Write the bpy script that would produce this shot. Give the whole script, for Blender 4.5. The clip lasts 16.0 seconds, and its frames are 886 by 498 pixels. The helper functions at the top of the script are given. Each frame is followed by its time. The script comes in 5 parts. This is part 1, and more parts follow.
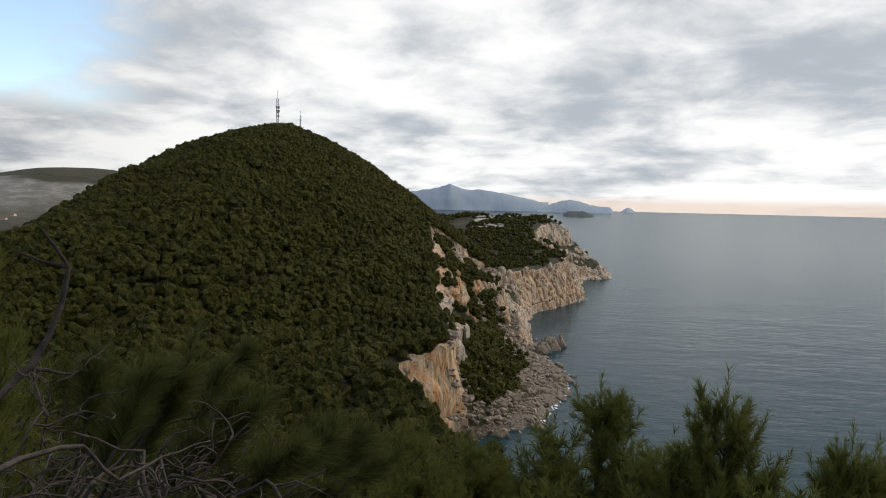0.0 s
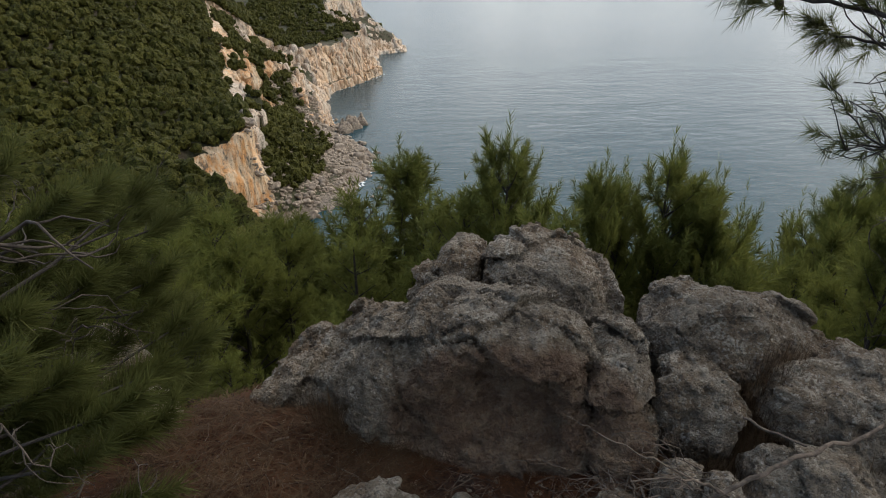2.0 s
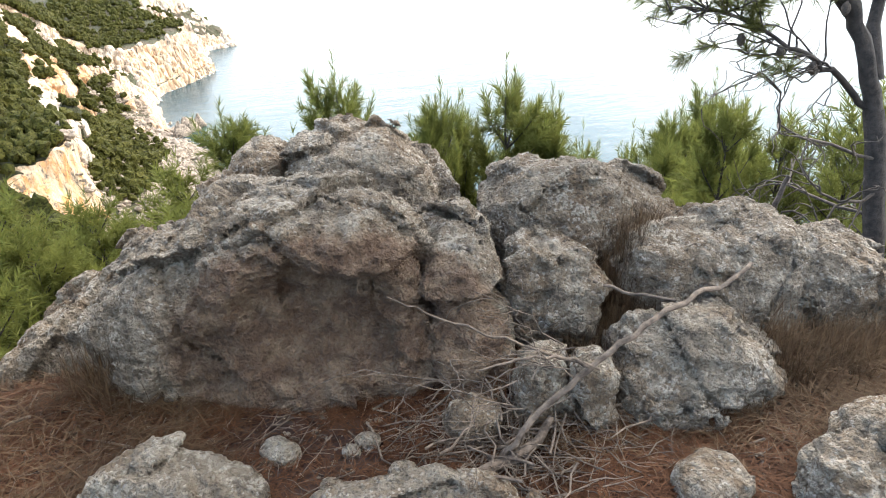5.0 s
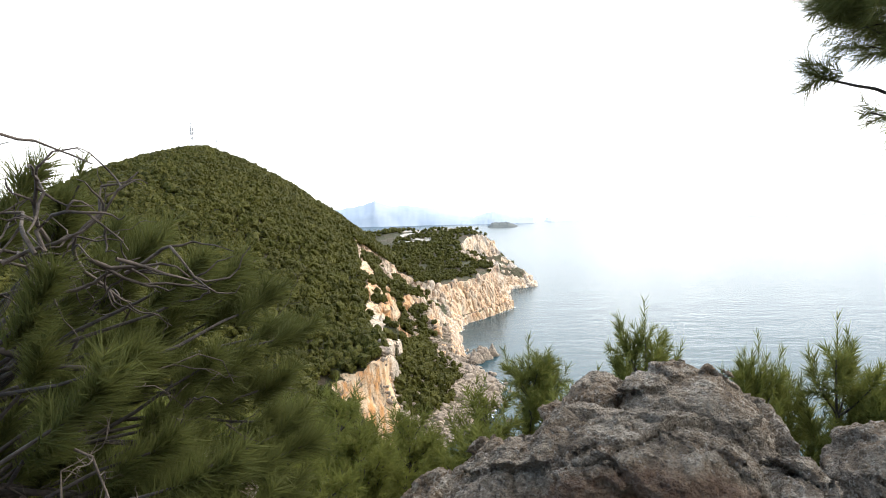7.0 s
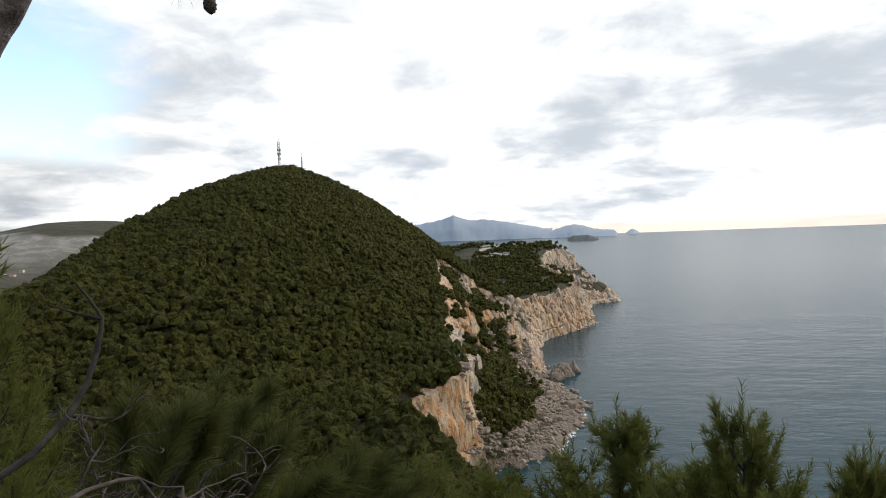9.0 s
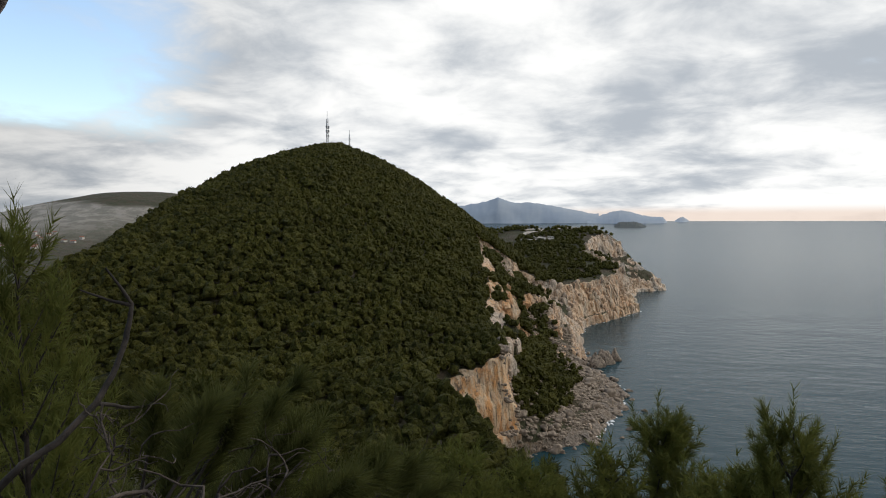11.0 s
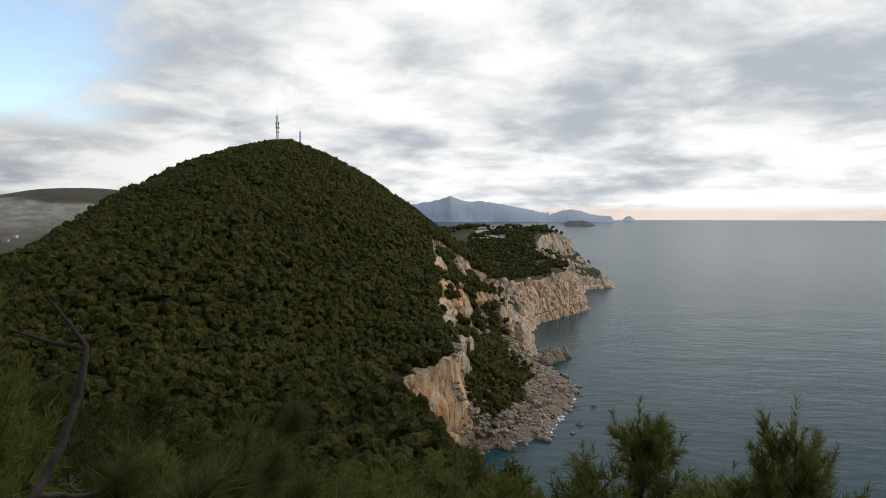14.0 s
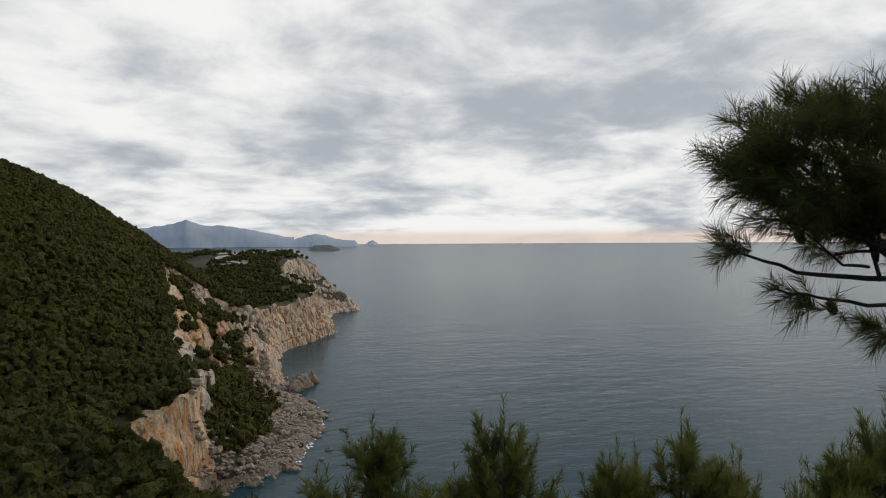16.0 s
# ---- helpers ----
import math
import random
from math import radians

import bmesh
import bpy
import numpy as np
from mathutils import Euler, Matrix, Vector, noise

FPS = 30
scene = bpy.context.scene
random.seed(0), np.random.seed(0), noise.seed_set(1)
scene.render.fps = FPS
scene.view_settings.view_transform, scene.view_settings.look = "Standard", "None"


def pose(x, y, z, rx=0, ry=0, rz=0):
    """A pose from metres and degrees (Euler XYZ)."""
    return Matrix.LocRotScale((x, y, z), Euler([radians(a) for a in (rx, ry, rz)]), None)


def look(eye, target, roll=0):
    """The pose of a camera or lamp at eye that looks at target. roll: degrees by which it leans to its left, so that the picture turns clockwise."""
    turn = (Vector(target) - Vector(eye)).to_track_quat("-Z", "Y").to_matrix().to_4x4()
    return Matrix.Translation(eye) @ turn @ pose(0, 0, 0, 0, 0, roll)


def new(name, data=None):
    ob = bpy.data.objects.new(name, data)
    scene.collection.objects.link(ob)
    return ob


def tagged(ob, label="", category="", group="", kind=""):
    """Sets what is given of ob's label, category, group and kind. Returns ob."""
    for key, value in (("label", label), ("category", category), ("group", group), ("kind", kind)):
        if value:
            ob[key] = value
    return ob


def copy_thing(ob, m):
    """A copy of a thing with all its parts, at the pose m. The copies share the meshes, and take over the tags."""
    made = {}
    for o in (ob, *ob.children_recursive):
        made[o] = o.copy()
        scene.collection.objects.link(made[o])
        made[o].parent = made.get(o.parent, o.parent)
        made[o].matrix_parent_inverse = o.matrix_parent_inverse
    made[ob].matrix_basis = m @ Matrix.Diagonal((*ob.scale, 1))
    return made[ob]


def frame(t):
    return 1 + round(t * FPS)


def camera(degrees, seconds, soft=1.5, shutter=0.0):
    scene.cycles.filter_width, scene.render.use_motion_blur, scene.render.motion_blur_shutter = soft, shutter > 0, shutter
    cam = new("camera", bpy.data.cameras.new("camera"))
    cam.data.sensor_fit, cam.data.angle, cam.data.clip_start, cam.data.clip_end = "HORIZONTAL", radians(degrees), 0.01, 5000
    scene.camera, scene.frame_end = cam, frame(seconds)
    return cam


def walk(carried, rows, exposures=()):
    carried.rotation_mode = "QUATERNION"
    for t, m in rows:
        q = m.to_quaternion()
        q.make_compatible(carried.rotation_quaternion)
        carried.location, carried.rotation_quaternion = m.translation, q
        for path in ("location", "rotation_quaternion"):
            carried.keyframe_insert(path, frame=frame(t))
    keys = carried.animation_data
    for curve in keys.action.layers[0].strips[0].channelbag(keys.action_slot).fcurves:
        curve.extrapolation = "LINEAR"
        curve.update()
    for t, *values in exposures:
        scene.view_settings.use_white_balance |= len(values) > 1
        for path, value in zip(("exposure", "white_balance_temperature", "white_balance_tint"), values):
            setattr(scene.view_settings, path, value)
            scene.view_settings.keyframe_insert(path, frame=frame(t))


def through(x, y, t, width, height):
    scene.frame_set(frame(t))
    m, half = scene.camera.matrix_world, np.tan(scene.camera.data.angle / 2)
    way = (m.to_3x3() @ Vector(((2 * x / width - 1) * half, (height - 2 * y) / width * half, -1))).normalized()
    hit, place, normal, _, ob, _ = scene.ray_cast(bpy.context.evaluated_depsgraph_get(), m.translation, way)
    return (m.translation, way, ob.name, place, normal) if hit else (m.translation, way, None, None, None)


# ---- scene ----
# camera and its walk
cam = camera(70.0, 16.0, 1.0)
PATH = [
    (0.0, pose(-0.201, 0.068, 100.194, 85.93, -1.22, -0.17)),
    (0.5, pose(-0.211, -0.033, 100.143, 81.80, -0.64, -4.01)),
    (1.0, pose(-0.222, 0.000, 100.114, 75.84, -0.53, -8.78)),
    (1.5, pose(-0.219, -0.016, 100.094, 71.38, -0.95, -12.76)),
    (2.0, pose(-0.152, 0.024, 100.032, 66.44, -0.11, -18.40)),
    (2.5, pose(-0.057, 0.097, 99.953, 63.50, 0.34, -24.01)),
    (3.0, pose(0.023, 0.102, 99.909, 62.35, 1.44, -30.08)),
    (5.5, pose(0.131, 0.245, 99.502, 67.48, 2.61, -32.70)),
    (6.0, pose(0.065, 0.229, 99.525, 78.13, 2.90, -23.77)),
    (6.5, pose(-0.095, 0.034, 99.601, 84.95, 1.97, -12.53)),
    (7.0, pose(-0.141, 0.029, 99.599, 87.33, 1.50, -6.88)),
    (7.5, pose(-0.138, 0.074, 99.763, 85.08, 1.11, -3.76)),
    (8.0, pose(-0.104, 0.103, 99.950, 85.38, 1.41, -1.19)),
    (8.5, pose(-0.212, 0.037, 100.138, 88.47, 1.24, -4.25)),
    (9.0, pose(-0.208, -0.038, 100.202, 88.82, 2.11, 0.22)),
    (9.5, pose(-0.196, -0.057, 100.217, 88.55, 1.27, 3.25)),
    (12.0, pose(-0.200, 0.260, 100.250, 86.80, -0.24, 3.93)),
    (12.5, pose(-0.302, 0.375, 100.184, 87.25, -1.63, -0.87)),
    (13.0, pose(-0.395, 0.459, 100.247, 87.64, 0.33, -0.79)),
    (13.5, pose(-0.483, 0.482, 100.280, 86.66, -0.07, -0.15)),
    (14.0, pose(-0.489, 0.512, 100.265, 87.04, 0.01, -0.11)),
    (14.5, pose(-0.523, 0.497, 100.273, 87.55, -0.12, -0.59)),
    (15.0, pose(-0.458, 0.556, 100.231, 88.22, -0.93, -8.76)),
    (15.5, pose(-0.404, 0.564, 100.243, 88.68, -0.20, -15.05)),
    (16.0, pose(-0.280, 0.610, 100.196, 89.19, 0.34, -22.85)),
]
walk(cam, PATH, [(0.0, -0.08), (1.2, 0.0), (1.6, 0.3), (2.0, 0.75), (2.4, 1.15), (3.0, 1.6), (5.4, 2.62), (7.0, 1.75), (7.5, 1.12), (8.0, 0.78), (9.0, 0.32), (9.6, 0.1), (12.0, -0.08), (14.5, -0.10), (15.2, -0.20), (16.0, -0.28)])

# ---- light: a cloudy sky, the sun veiled behind it ----
SUN_AZ, SUN_EL = radians(62), radians(42)
GLOW_AZ = radians(56)  # where the cloud is thinnest
world = bpy.data.worlds.new("sky")
scene.world = world
world.use_nodes = True


class Graph:
    """Short way to write node trees."""

    def __init__(self, tree):
        self.tree = tree
        tree.nodes.clear()

    def put(self, socket, value):
        if value is None:
            return
        if isinstance(value, bpy.types.NodeSocket):
            self.tree.links.new(value, socket)
        else:
            socket.default_value = value

    def node(self, kind, inputs=None, **settings):
        n = self.tree.nodes.new(kind)
        for k, v in settings.items():
            setattr(n, k, v)
        for k, v in (inputs or {}).items():
            self.put(n.inputs[k], v)
        return n

    def math(self, op, a, b=0.0, c=None, clamp=False):
        n = self.tree.nodes.new("ShaderNodeMath")
        n.operation, n.use_clamp = op, clamp
        self.put(n.inputs[0], a), self.put(n.inputs[1], b), self.put(n.inputs[2], c)
        return n.outputs[0]

    def noise(self, vec, scale, detail=4.0, rough=0.55, warp=0.0):
        n = self.node("ShaderNodeTexNoise", {"Vector": vec, "Scale": scale, "Detail": detail, "Roughness": rough, "Distortion": warp})
        return n.outputs[0]

    def span(self, v, a, b, lo=0.0, hi=1.0):
        n = self.node("ShaderNodeMapRange", {"Value": v, "From Min": a, "From Max": b, "To Min": lo, "To Max": hi})
        n.interpolation_type = "SMOOTHSTEP"
        return n.outputs[0]

    def mix(self, f, a, b, blend="MIX"):
        n = self.tree.nodes.new("ShaderNodeMix")
        n.data_type, n.blend_type = "RGBA", blend
        self.put(n.inputs["Factor"], f)
        for s, v in ((n.inputs[6], a), (n.inputs[7], b)):
            self.put(s, (*v, 1.0) if isinstance(v, tuple) and len(v) == 3 else v)
        return n.outputs[2]


g = Graph(world.node_tree)
gen = g.node("ShaderNodeTexCoord").outputs["Generated"]
sep = g.node("ShaderNodeSeparateXYZ", {0: gen}).outputs
up = g.math("MAXIMUM", sep[2], 0.0)
inv = g.math("DIVIDE", 1.0, g.math("ADD", up, 0.20))
flat = g.node("ShaderNodeCombineXYZ", {0: g.math("MULTIPLY", sep[0], inv), 1: g.math("MULTIPLY", sep[1], inv), 2: 0.0}).outputs[0]
sky = g.node("ShaderNodeTexSky", sky_type="NISHITA", sun_disc=False, sun_elevation=SUN_EL, sun_rotation=SUN_AZ, altitude=100.0)
blue = g.mix(1.0, sky.outputs[0], (0.27, 0.262, 0.245), "MULTIPLY")
big = g.noise(flat, 0.75, 5.0, 0.5, 0.4)
fine = g.noise(flat, 2.6, 6.0, 0.58, 0.3)
body = g.math("ADD", g.math("MULTIPLY", big, 0.62), g.math("MULTIPLY", fine, 0.38))
sunward = g.math("ADD", g.math("MULTIPLY", sep[0], math.sin(GLOW_AZ)), g.math("MULTIPLY", sep[1], math.cos(GLOW_AZ)))
glow = g.span(sunward, -0.7, 0.45, 0.30, 1.0)
grey = g.mix(1.0, (0.50, 0.545, 0.60), glow, "MULTIPLY")
white = g.mix(1.0, (1.10, 1.10, 1.085), glow, "MULTIPLY")
cloud_col = g.mix(g.span(body, 0.38, 0.58), grey, white)
west = g.math("SUBTRACT", sep[0], g.math("MULTIPLY", sep[2], 0.28))
gap = g.math("ADD", body, g.math("MULTIPLY", g.math("MAXIMUM", g.span(west, -0.61, -0.34), g.span(sep[2], 0.16, 0.07)), 0.30))
cover = g.span(gap, 0.44, 0.66)
deck = g.mix(cover, blue, cloud_col)
strip = g.math("MULTIPLY", g.span(sep[2], 0.004, 0.020, 1.0, 0.0), g.span(sep[0], -0.1, 0.25))
deck = g.mix(g.math("MULTIPLY", strip, 0.75), deck, (0.90, 0.72, 0.60))
bg = g.node("ShaderNodeBackground", {"Color": deck, "Strength": 1.0})
g.node("ShaderNodeOutputWorld", {0: bg.outputs[0]})

sun = new("sun", bpy.data.lights.new("sun", "SUN"))
sun.data.energy, sun.data.angle, sun.data.color = 1.25, radians(24), (1.0, 0.93, 0.84)
sun.matrix_world = look((math.sin(SUN_AZ) * math.cos(SUN_EL), math.cos(SUN_AZ) * math.cos(SUN_EL), math.sin(SUN_EL)), (0, 0, 0))

# ---- materials ----
def material(name):
    m = bpy.data.materials.new(name)
    m.use_nodes = True
    gr = Graph(m.node_tree)
    gr.bsdf = gr.node("ShaderNodeBsdfPrincipled")
    gr.node("ShaderNodeOutputMaterial", {0: gr.bsdf.outputs[0]})
    gr.pos = gr.node("ShaderNodeTexCoord").outputs["Object"]
    gr.world = gr.node("ShaderNodeNewGeometry").outputs["Position"]
    return m, gr


def bump(gr, height, strength, distance):
    n = gr.node("ShaderNodeBump", {"Height": height, "Strength": strength, "Distance": distance})
    gr.put(gr.bsdf.inputs["Normal"], n.outputs[0])


def sea_material():
    m, gr = material("sea_water")
    gr.put(gr.bsdf.inputs["Base Color"], (0.014, 0.046, 0.060, 1))
    gr.put(gr.bsdf.inputs["Roughness"], 0.22)
    gr.put(gr.bsdf.inputs["IOR"], 1.33)
    gr.put(gr.bsdf.inputs["Specular IOR Level"], 0.16)
    stretched = gr.node("ShaderNodeMapping", {0: gr.world, 3: (0.5, 1.0, 1.0), 2: (0, 0, 0.5)}).outputs[0]
    w = gr.math("ADD", gr.noise(stretched, 0.12, 4.0, 0.6), gr.math("MULTIPLY", gr.noise(stretched, 0.02, 3.0), 1.5))
    bump(gr, w, 0.35, 2.0)
    return m


def land_material():
    """Limestone where the mask says rock, dark scrub and soil elsewhere."""
    m, gr = material("limestone_and_scrub")
    rock = gr.node("ShaderNodeAttribute", attribute_name="rock").outputs["Fac"]
    tall = gr.node("ShaderNodeMapping", {0: gr.world, 3: (1.0, 1.0, 0.35)}).outputs[0]
    ochre = gr.node("ShaderNodeAttribute", attribute_name="ochre").outputs["Fac"]
    streaks = gr.node("ShaderNodeMapping", {0: gr.world, 3: (1.0, 1.0, 0.12)}).outputs[0]
    n1, n2, n3 = gr.noise(tall, 0.06, 5.0), gr.noise(tall, 0.35, 6.0, 0.7), gr.noise(streaks, 0.28, 5.0, 0.65)
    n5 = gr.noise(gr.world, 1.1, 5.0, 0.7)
    stone = gr.mix(gr.span(n1, 0.42, 0.58), (0.42, 0.385, 0.34), (0.62, 0.46, 0.32))
    stone = gr.mix(gr.span(n2, 0.46, 0.66), stone, (0.66, 0.58, 0.49))
    tint = gr.mix(gr.span(n3, 0.40, 0.60), (0.66, 0.50, 0.33), (0.62, 0.29, 0.085))
    stone = gr.mix(gr.math("MULTIPLY", ochre, 0.85), stone, tint)
    # crevice shade put into the stone's colour where the bump noise is low
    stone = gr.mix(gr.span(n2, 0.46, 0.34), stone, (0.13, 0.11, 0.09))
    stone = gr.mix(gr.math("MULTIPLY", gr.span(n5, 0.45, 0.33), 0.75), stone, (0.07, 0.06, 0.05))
    low_shore = gr.node("ShaderNodeAttribute", attribute_name="low_shore").outputs["Fac"]
    # darker shingle low on the shore
    shingle = gr.mix(gr.span(n5, 0.40, 0.60), (0.055, 0.045, 0.036), (0.20, 0.17, 0.14))
    stone = gr.mix(gr.math("MULTIPLY", low_shore, 0.85), stone, shingle)
    scrub = gr.mix(gr.span(n2, 0.35, 0.65), (0.026, 0.028, 0.010), (0.050, 0.050, 0.018))
    edge = gr.math("ADD", rock, gr.math("MULTIPLY", gr.math("SUBTRACT", n2, 0.5), 0.9))
    near = gr.node("ShaderNodeAttribute", attribute_name="soil").outputs["Fac"]
    grit, patch = gr.noise(gr.world, 60.0, 5.0, 0.7), gr.noise(gr.world, 3.0, 4.0, 0.6)
    soil = gr.mix(gr.span(patch, 0.40, 0.60), (0.015, 0.0042, 0.0022), (0.020, 0.0074, 0.0040))
    soil = gr.mix(gr.span(grit, 0.35, 0.65), soil, (0.034, 0.014, 0.0075))
    soil = gr.mix(gr.span(grit, 0.45, 0.28), soil, (0.008, 0.004, 0.0025))
    dry = gr.mix(gr.span(n1, 0.45, 0.60), scrub, (0.060, 0.045, 0.025))
    bare = gr.node("ShaderNodeAttribute", attribute_name="bare").outputs["Fac"]
    heath = gr.mix(gr.span(gr.noise(gr.world, 0.030, 8.0, 0.75), 0.42, 0.56), (0.31, 0.285, 0.25), (0.19, 0.18, 0.15))
    dry = gr.mix(bare, dry, heath)
    low = gr.mix(near, dry, soil)
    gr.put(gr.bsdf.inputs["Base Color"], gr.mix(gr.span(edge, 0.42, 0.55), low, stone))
    gr.put(gr.bsdf.inputs["Roughness"], 0.95)
    bump(gr, gr.math("ADD", n2, gr.math("MULTIPLY", n5, 0.4)), 0.9, 1.6)
    return m


def plain_material(name, a, b, scale, rough=0.9, depth=0.02):
    m, gr = material(name)
    n = gr.noise(gr.pos, scale, 6.0, 0.65)
    gr.put(gr.bsdf.inputs["Base Color"], gr.mix(gr.span(n, 0.3, 0.7), a, b))
    gr.put(gr.bsdf.inputs["Roughness"], rough)
    bump(gr, n, 0.6, depth)
    return m


def rock_material():
    """Warm grey limestone: brown stains, crusts of pale lichen, grit, and dark pits that put the relief's shade into
    the colour.
    """
    m, gr = material("grey_limestone")
    n1, n2 = gr.noise(gr.world, 2.2, 5.0, 0.65, 0.5), gr.noise(gr.world, 12.0, 7.0, 0.66)
    n3, n4 = gr.noise(gr.world, 62.0, 4.0, 0.60), gr.noise(gr.world, 5.0, 8.0, 0.72, 0.6)
    grain = gr.noise(gr.world, 170.0, 3.0, 0.6)
    chips = gr.node("ShaderNodeTexVoronoi", {"Vector": gr.world, "Scale": 55.0}, feature="F1", distance="EUCLIDEAN")
    crumb = gr.node("ShaderNodeTexVoronoi", {"Vector": gr.world, "Scale": 130.0}, feature="F1", distance="EUCLIDEAN")
    chip = gr.node("ShaderNodeSeparateColor", {0: chips.outputs["Color"]}).outputs[0]
    speck = gr.node("ShaderNodeSeparateColor", {0: crumb.outputs["Color"]}).outputs[1]
    c = gr.mix(gr.span(n1, 0.38, 0.60), (0.236, 0.190, 0.140), (0.185, 0.126, 0.076))
    c = gr.mix(gr.math("MULTIPLY", gr.span(n2, 0.48, 0.60), 0.8), c, (0.320, 0.270, 0.208))
    c = gr.mix(gr.math("MULTIPLY", gr.span(chip, 0.60, 1.0), 0.25), c, (0.38, 0.33, 0.26))
    c = gr.mix(gr.math("MULTIPLY", gr.span(chip, 0.30, 0.0), 0.28), c, (0.085, 0.062, 0.043))
    crust = gr.math("MULTIPLY", gr.span(n4, 0.52, 0.59), gr.span(n3, 0.44, 0.52))
    c = gr.mix(gr.math("MULTIPLY", crust, 0.62), c, (0.52, 0.47, 0.395))
    c = gr.mix(gr.math("MULTIPLY", gr.span(speck, 0.88, 0.98), 0.45), c, (0.56, 0.51, 0.44))
    # dips of the bump darkened: shade of pits and grit put into the colour
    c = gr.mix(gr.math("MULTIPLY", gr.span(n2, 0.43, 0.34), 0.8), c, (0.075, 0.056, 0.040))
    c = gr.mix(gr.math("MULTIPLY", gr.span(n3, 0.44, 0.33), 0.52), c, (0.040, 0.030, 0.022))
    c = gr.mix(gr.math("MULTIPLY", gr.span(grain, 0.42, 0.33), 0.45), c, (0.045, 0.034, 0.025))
    stain = gr.node("ShaderNodeAttribute", attribute_name="stain").outputs["Fac"]
    stain = gr.span(gr.math("ADD", stain, gr.math("MULTIPLY", gr.math("SUBTRACT", n4, 0.5), 0.9)), 0.30, 0.60)
    rust = gr.mix(gr.span(n2, 0.40, 0.60), (0.120, 0.063, 0.034), (0.215, 0.136, 0.082))
    c = gr.mix(gr.math("MULTIPLY", stain, 0.85), c, rust)
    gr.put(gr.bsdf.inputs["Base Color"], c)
    gr.put(gr.bsdf.inputs["Roughness"], 0.95)
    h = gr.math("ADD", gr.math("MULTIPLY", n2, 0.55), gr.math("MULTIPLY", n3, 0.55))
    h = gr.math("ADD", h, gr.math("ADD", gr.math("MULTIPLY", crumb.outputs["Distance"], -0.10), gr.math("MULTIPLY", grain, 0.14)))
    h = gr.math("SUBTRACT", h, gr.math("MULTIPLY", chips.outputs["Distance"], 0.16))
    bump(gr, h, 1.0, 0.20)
    return m


def leaf_material(name, a, b, c, scale, through=0.25, tufts=0.0):
    """Foliage: three greens by patch and by leaf, some light through the blades."""
    m, gr = material(name)
    geo = gr.node("ShaderNodeNewGeometry")
    own = gr.node("ShaderNodeObjectInfo").outputs["Random"]
    n = gr.noise(gr.world, scale, 4.0, 0.6)
    col = gr.mix(gr.span(n, 0.36, 0.64), a, b)
    col = gr.mix(gr.math("MULTIPLY", geo.outputs["Random Per Island"], 0.55), col, c)
    col = gr.mix(gr.math("MULTIPLY", own, 0.35), col, b)
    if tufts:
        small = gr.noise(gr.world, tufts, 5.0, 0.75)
        # gaps between tufts and lit tips: shade and light put into the colour
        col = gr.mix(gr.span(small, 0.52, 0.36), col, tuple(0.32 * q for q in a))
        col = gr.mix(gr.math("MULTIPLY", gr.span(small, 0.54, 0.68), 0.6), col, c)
        bump(gr, small, 1.0, 1.4)
    gr.put(gr.bsdf.inputs["Base Color"], col)
    gr.put(gr.bsdf.inputs["Roughness"], 0.7)
    gr.put(gr.bsdf.inputs["Specular IOR Level"], 0.12)
    thin = gr.node("ShaderNodeBsdfTranslucent", {"Color": col})
    both = gr.node("ShaderNodeMixShader", {0: through, 1: gr.bsdf.outputs[0], 2: thin.outputs[0]})
    out = [n for n in gr.tree.nodes if n.type == "OUTPUT_MATERIAL"][0]
    gr.tree.links.new(both.outputs[0], out.inputs[0])
    return m


SEA, LAND = sea_material(), land_material()
ROCK = rock_material()
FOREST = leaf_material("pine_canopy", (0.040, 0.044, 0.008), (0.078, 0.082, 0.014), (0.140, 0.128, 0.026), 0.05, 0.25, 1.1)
SLOPE_NEEDLE = leaf_material("slope_pine_needles", (0.025, 0.031, 0.006), (0.044, 0.050, 0.010), (0.080, 0.076, 0.019), 0.4, 0.35)
NEEDLE = leaf_material("pine_needles", (0.070, 0.088, 0.020), (0.118, 0.132, 0.031), (0.190, 0.180, 0.050), 1.2, 0.5)
DARK_NEEDLE = leaf_material("old_pine_needles", (0.038, 0.046, 0.012), (0.072, 0.081, 0.022), (0.140, 0.142, 0.048), 1.5, 0.45)
BARK = plain_material("pine_bark", (0.009, 0.007, 0.006), (0.042, 0.033, 0.027), 24.0)
FLAKY_BARK = plain_material("flaking_grey_bark", (0.060, 0.050, 0.047), (0.31, 0.265, 0.245), 34.0)
DEADWOOD = plain_material("bleached_dead_wood", (0.032, 0.022, 0.016), (0.155, 0.116, 0.086), 30.0)
STRAW = leaf_material("dry_needles_and_grass", (0.027, 0.0135, 0.007), (0.056, 0.032, 0.0165), (0.170, 0.116, 0.068), 6.0, 0.1)
LITTER = leaf_material("fallen_needles", (0.022, 0.0072, 0.0034), (0.046, 0.0165, 0.0075), (0.150, 0.074, 0.036), 6.0, 0.1)
DEAD_LIMB = plain_material("grey_dead_limb", (0.018, 0.013, 0.010), (0.085, 0.066, 0.052), 30.0)
CONE = plain_material("dark_pine_cone", (0.03, 0.024, 0.02), (0.09, 0.07, 0.055), 60.0)

# ---- the land: one sheet, its height worked out from a few forms ----
def hash3(i, j, k):
    h = (i * 374761393 + j * 668265263 + k * 2147483647 + 1013904223) & 0xFFFFFFFF
    h = ((h ^ (h >> 13)) * 1274126177) & 0xFFFFFFFF
    h = ((h ^ (h >> 16)) * 2246822519) & 0xFFFFFFFF
    return ((h ^ (h >> 15)) & 0xFFFFFF) / float(0xFFFFFF)


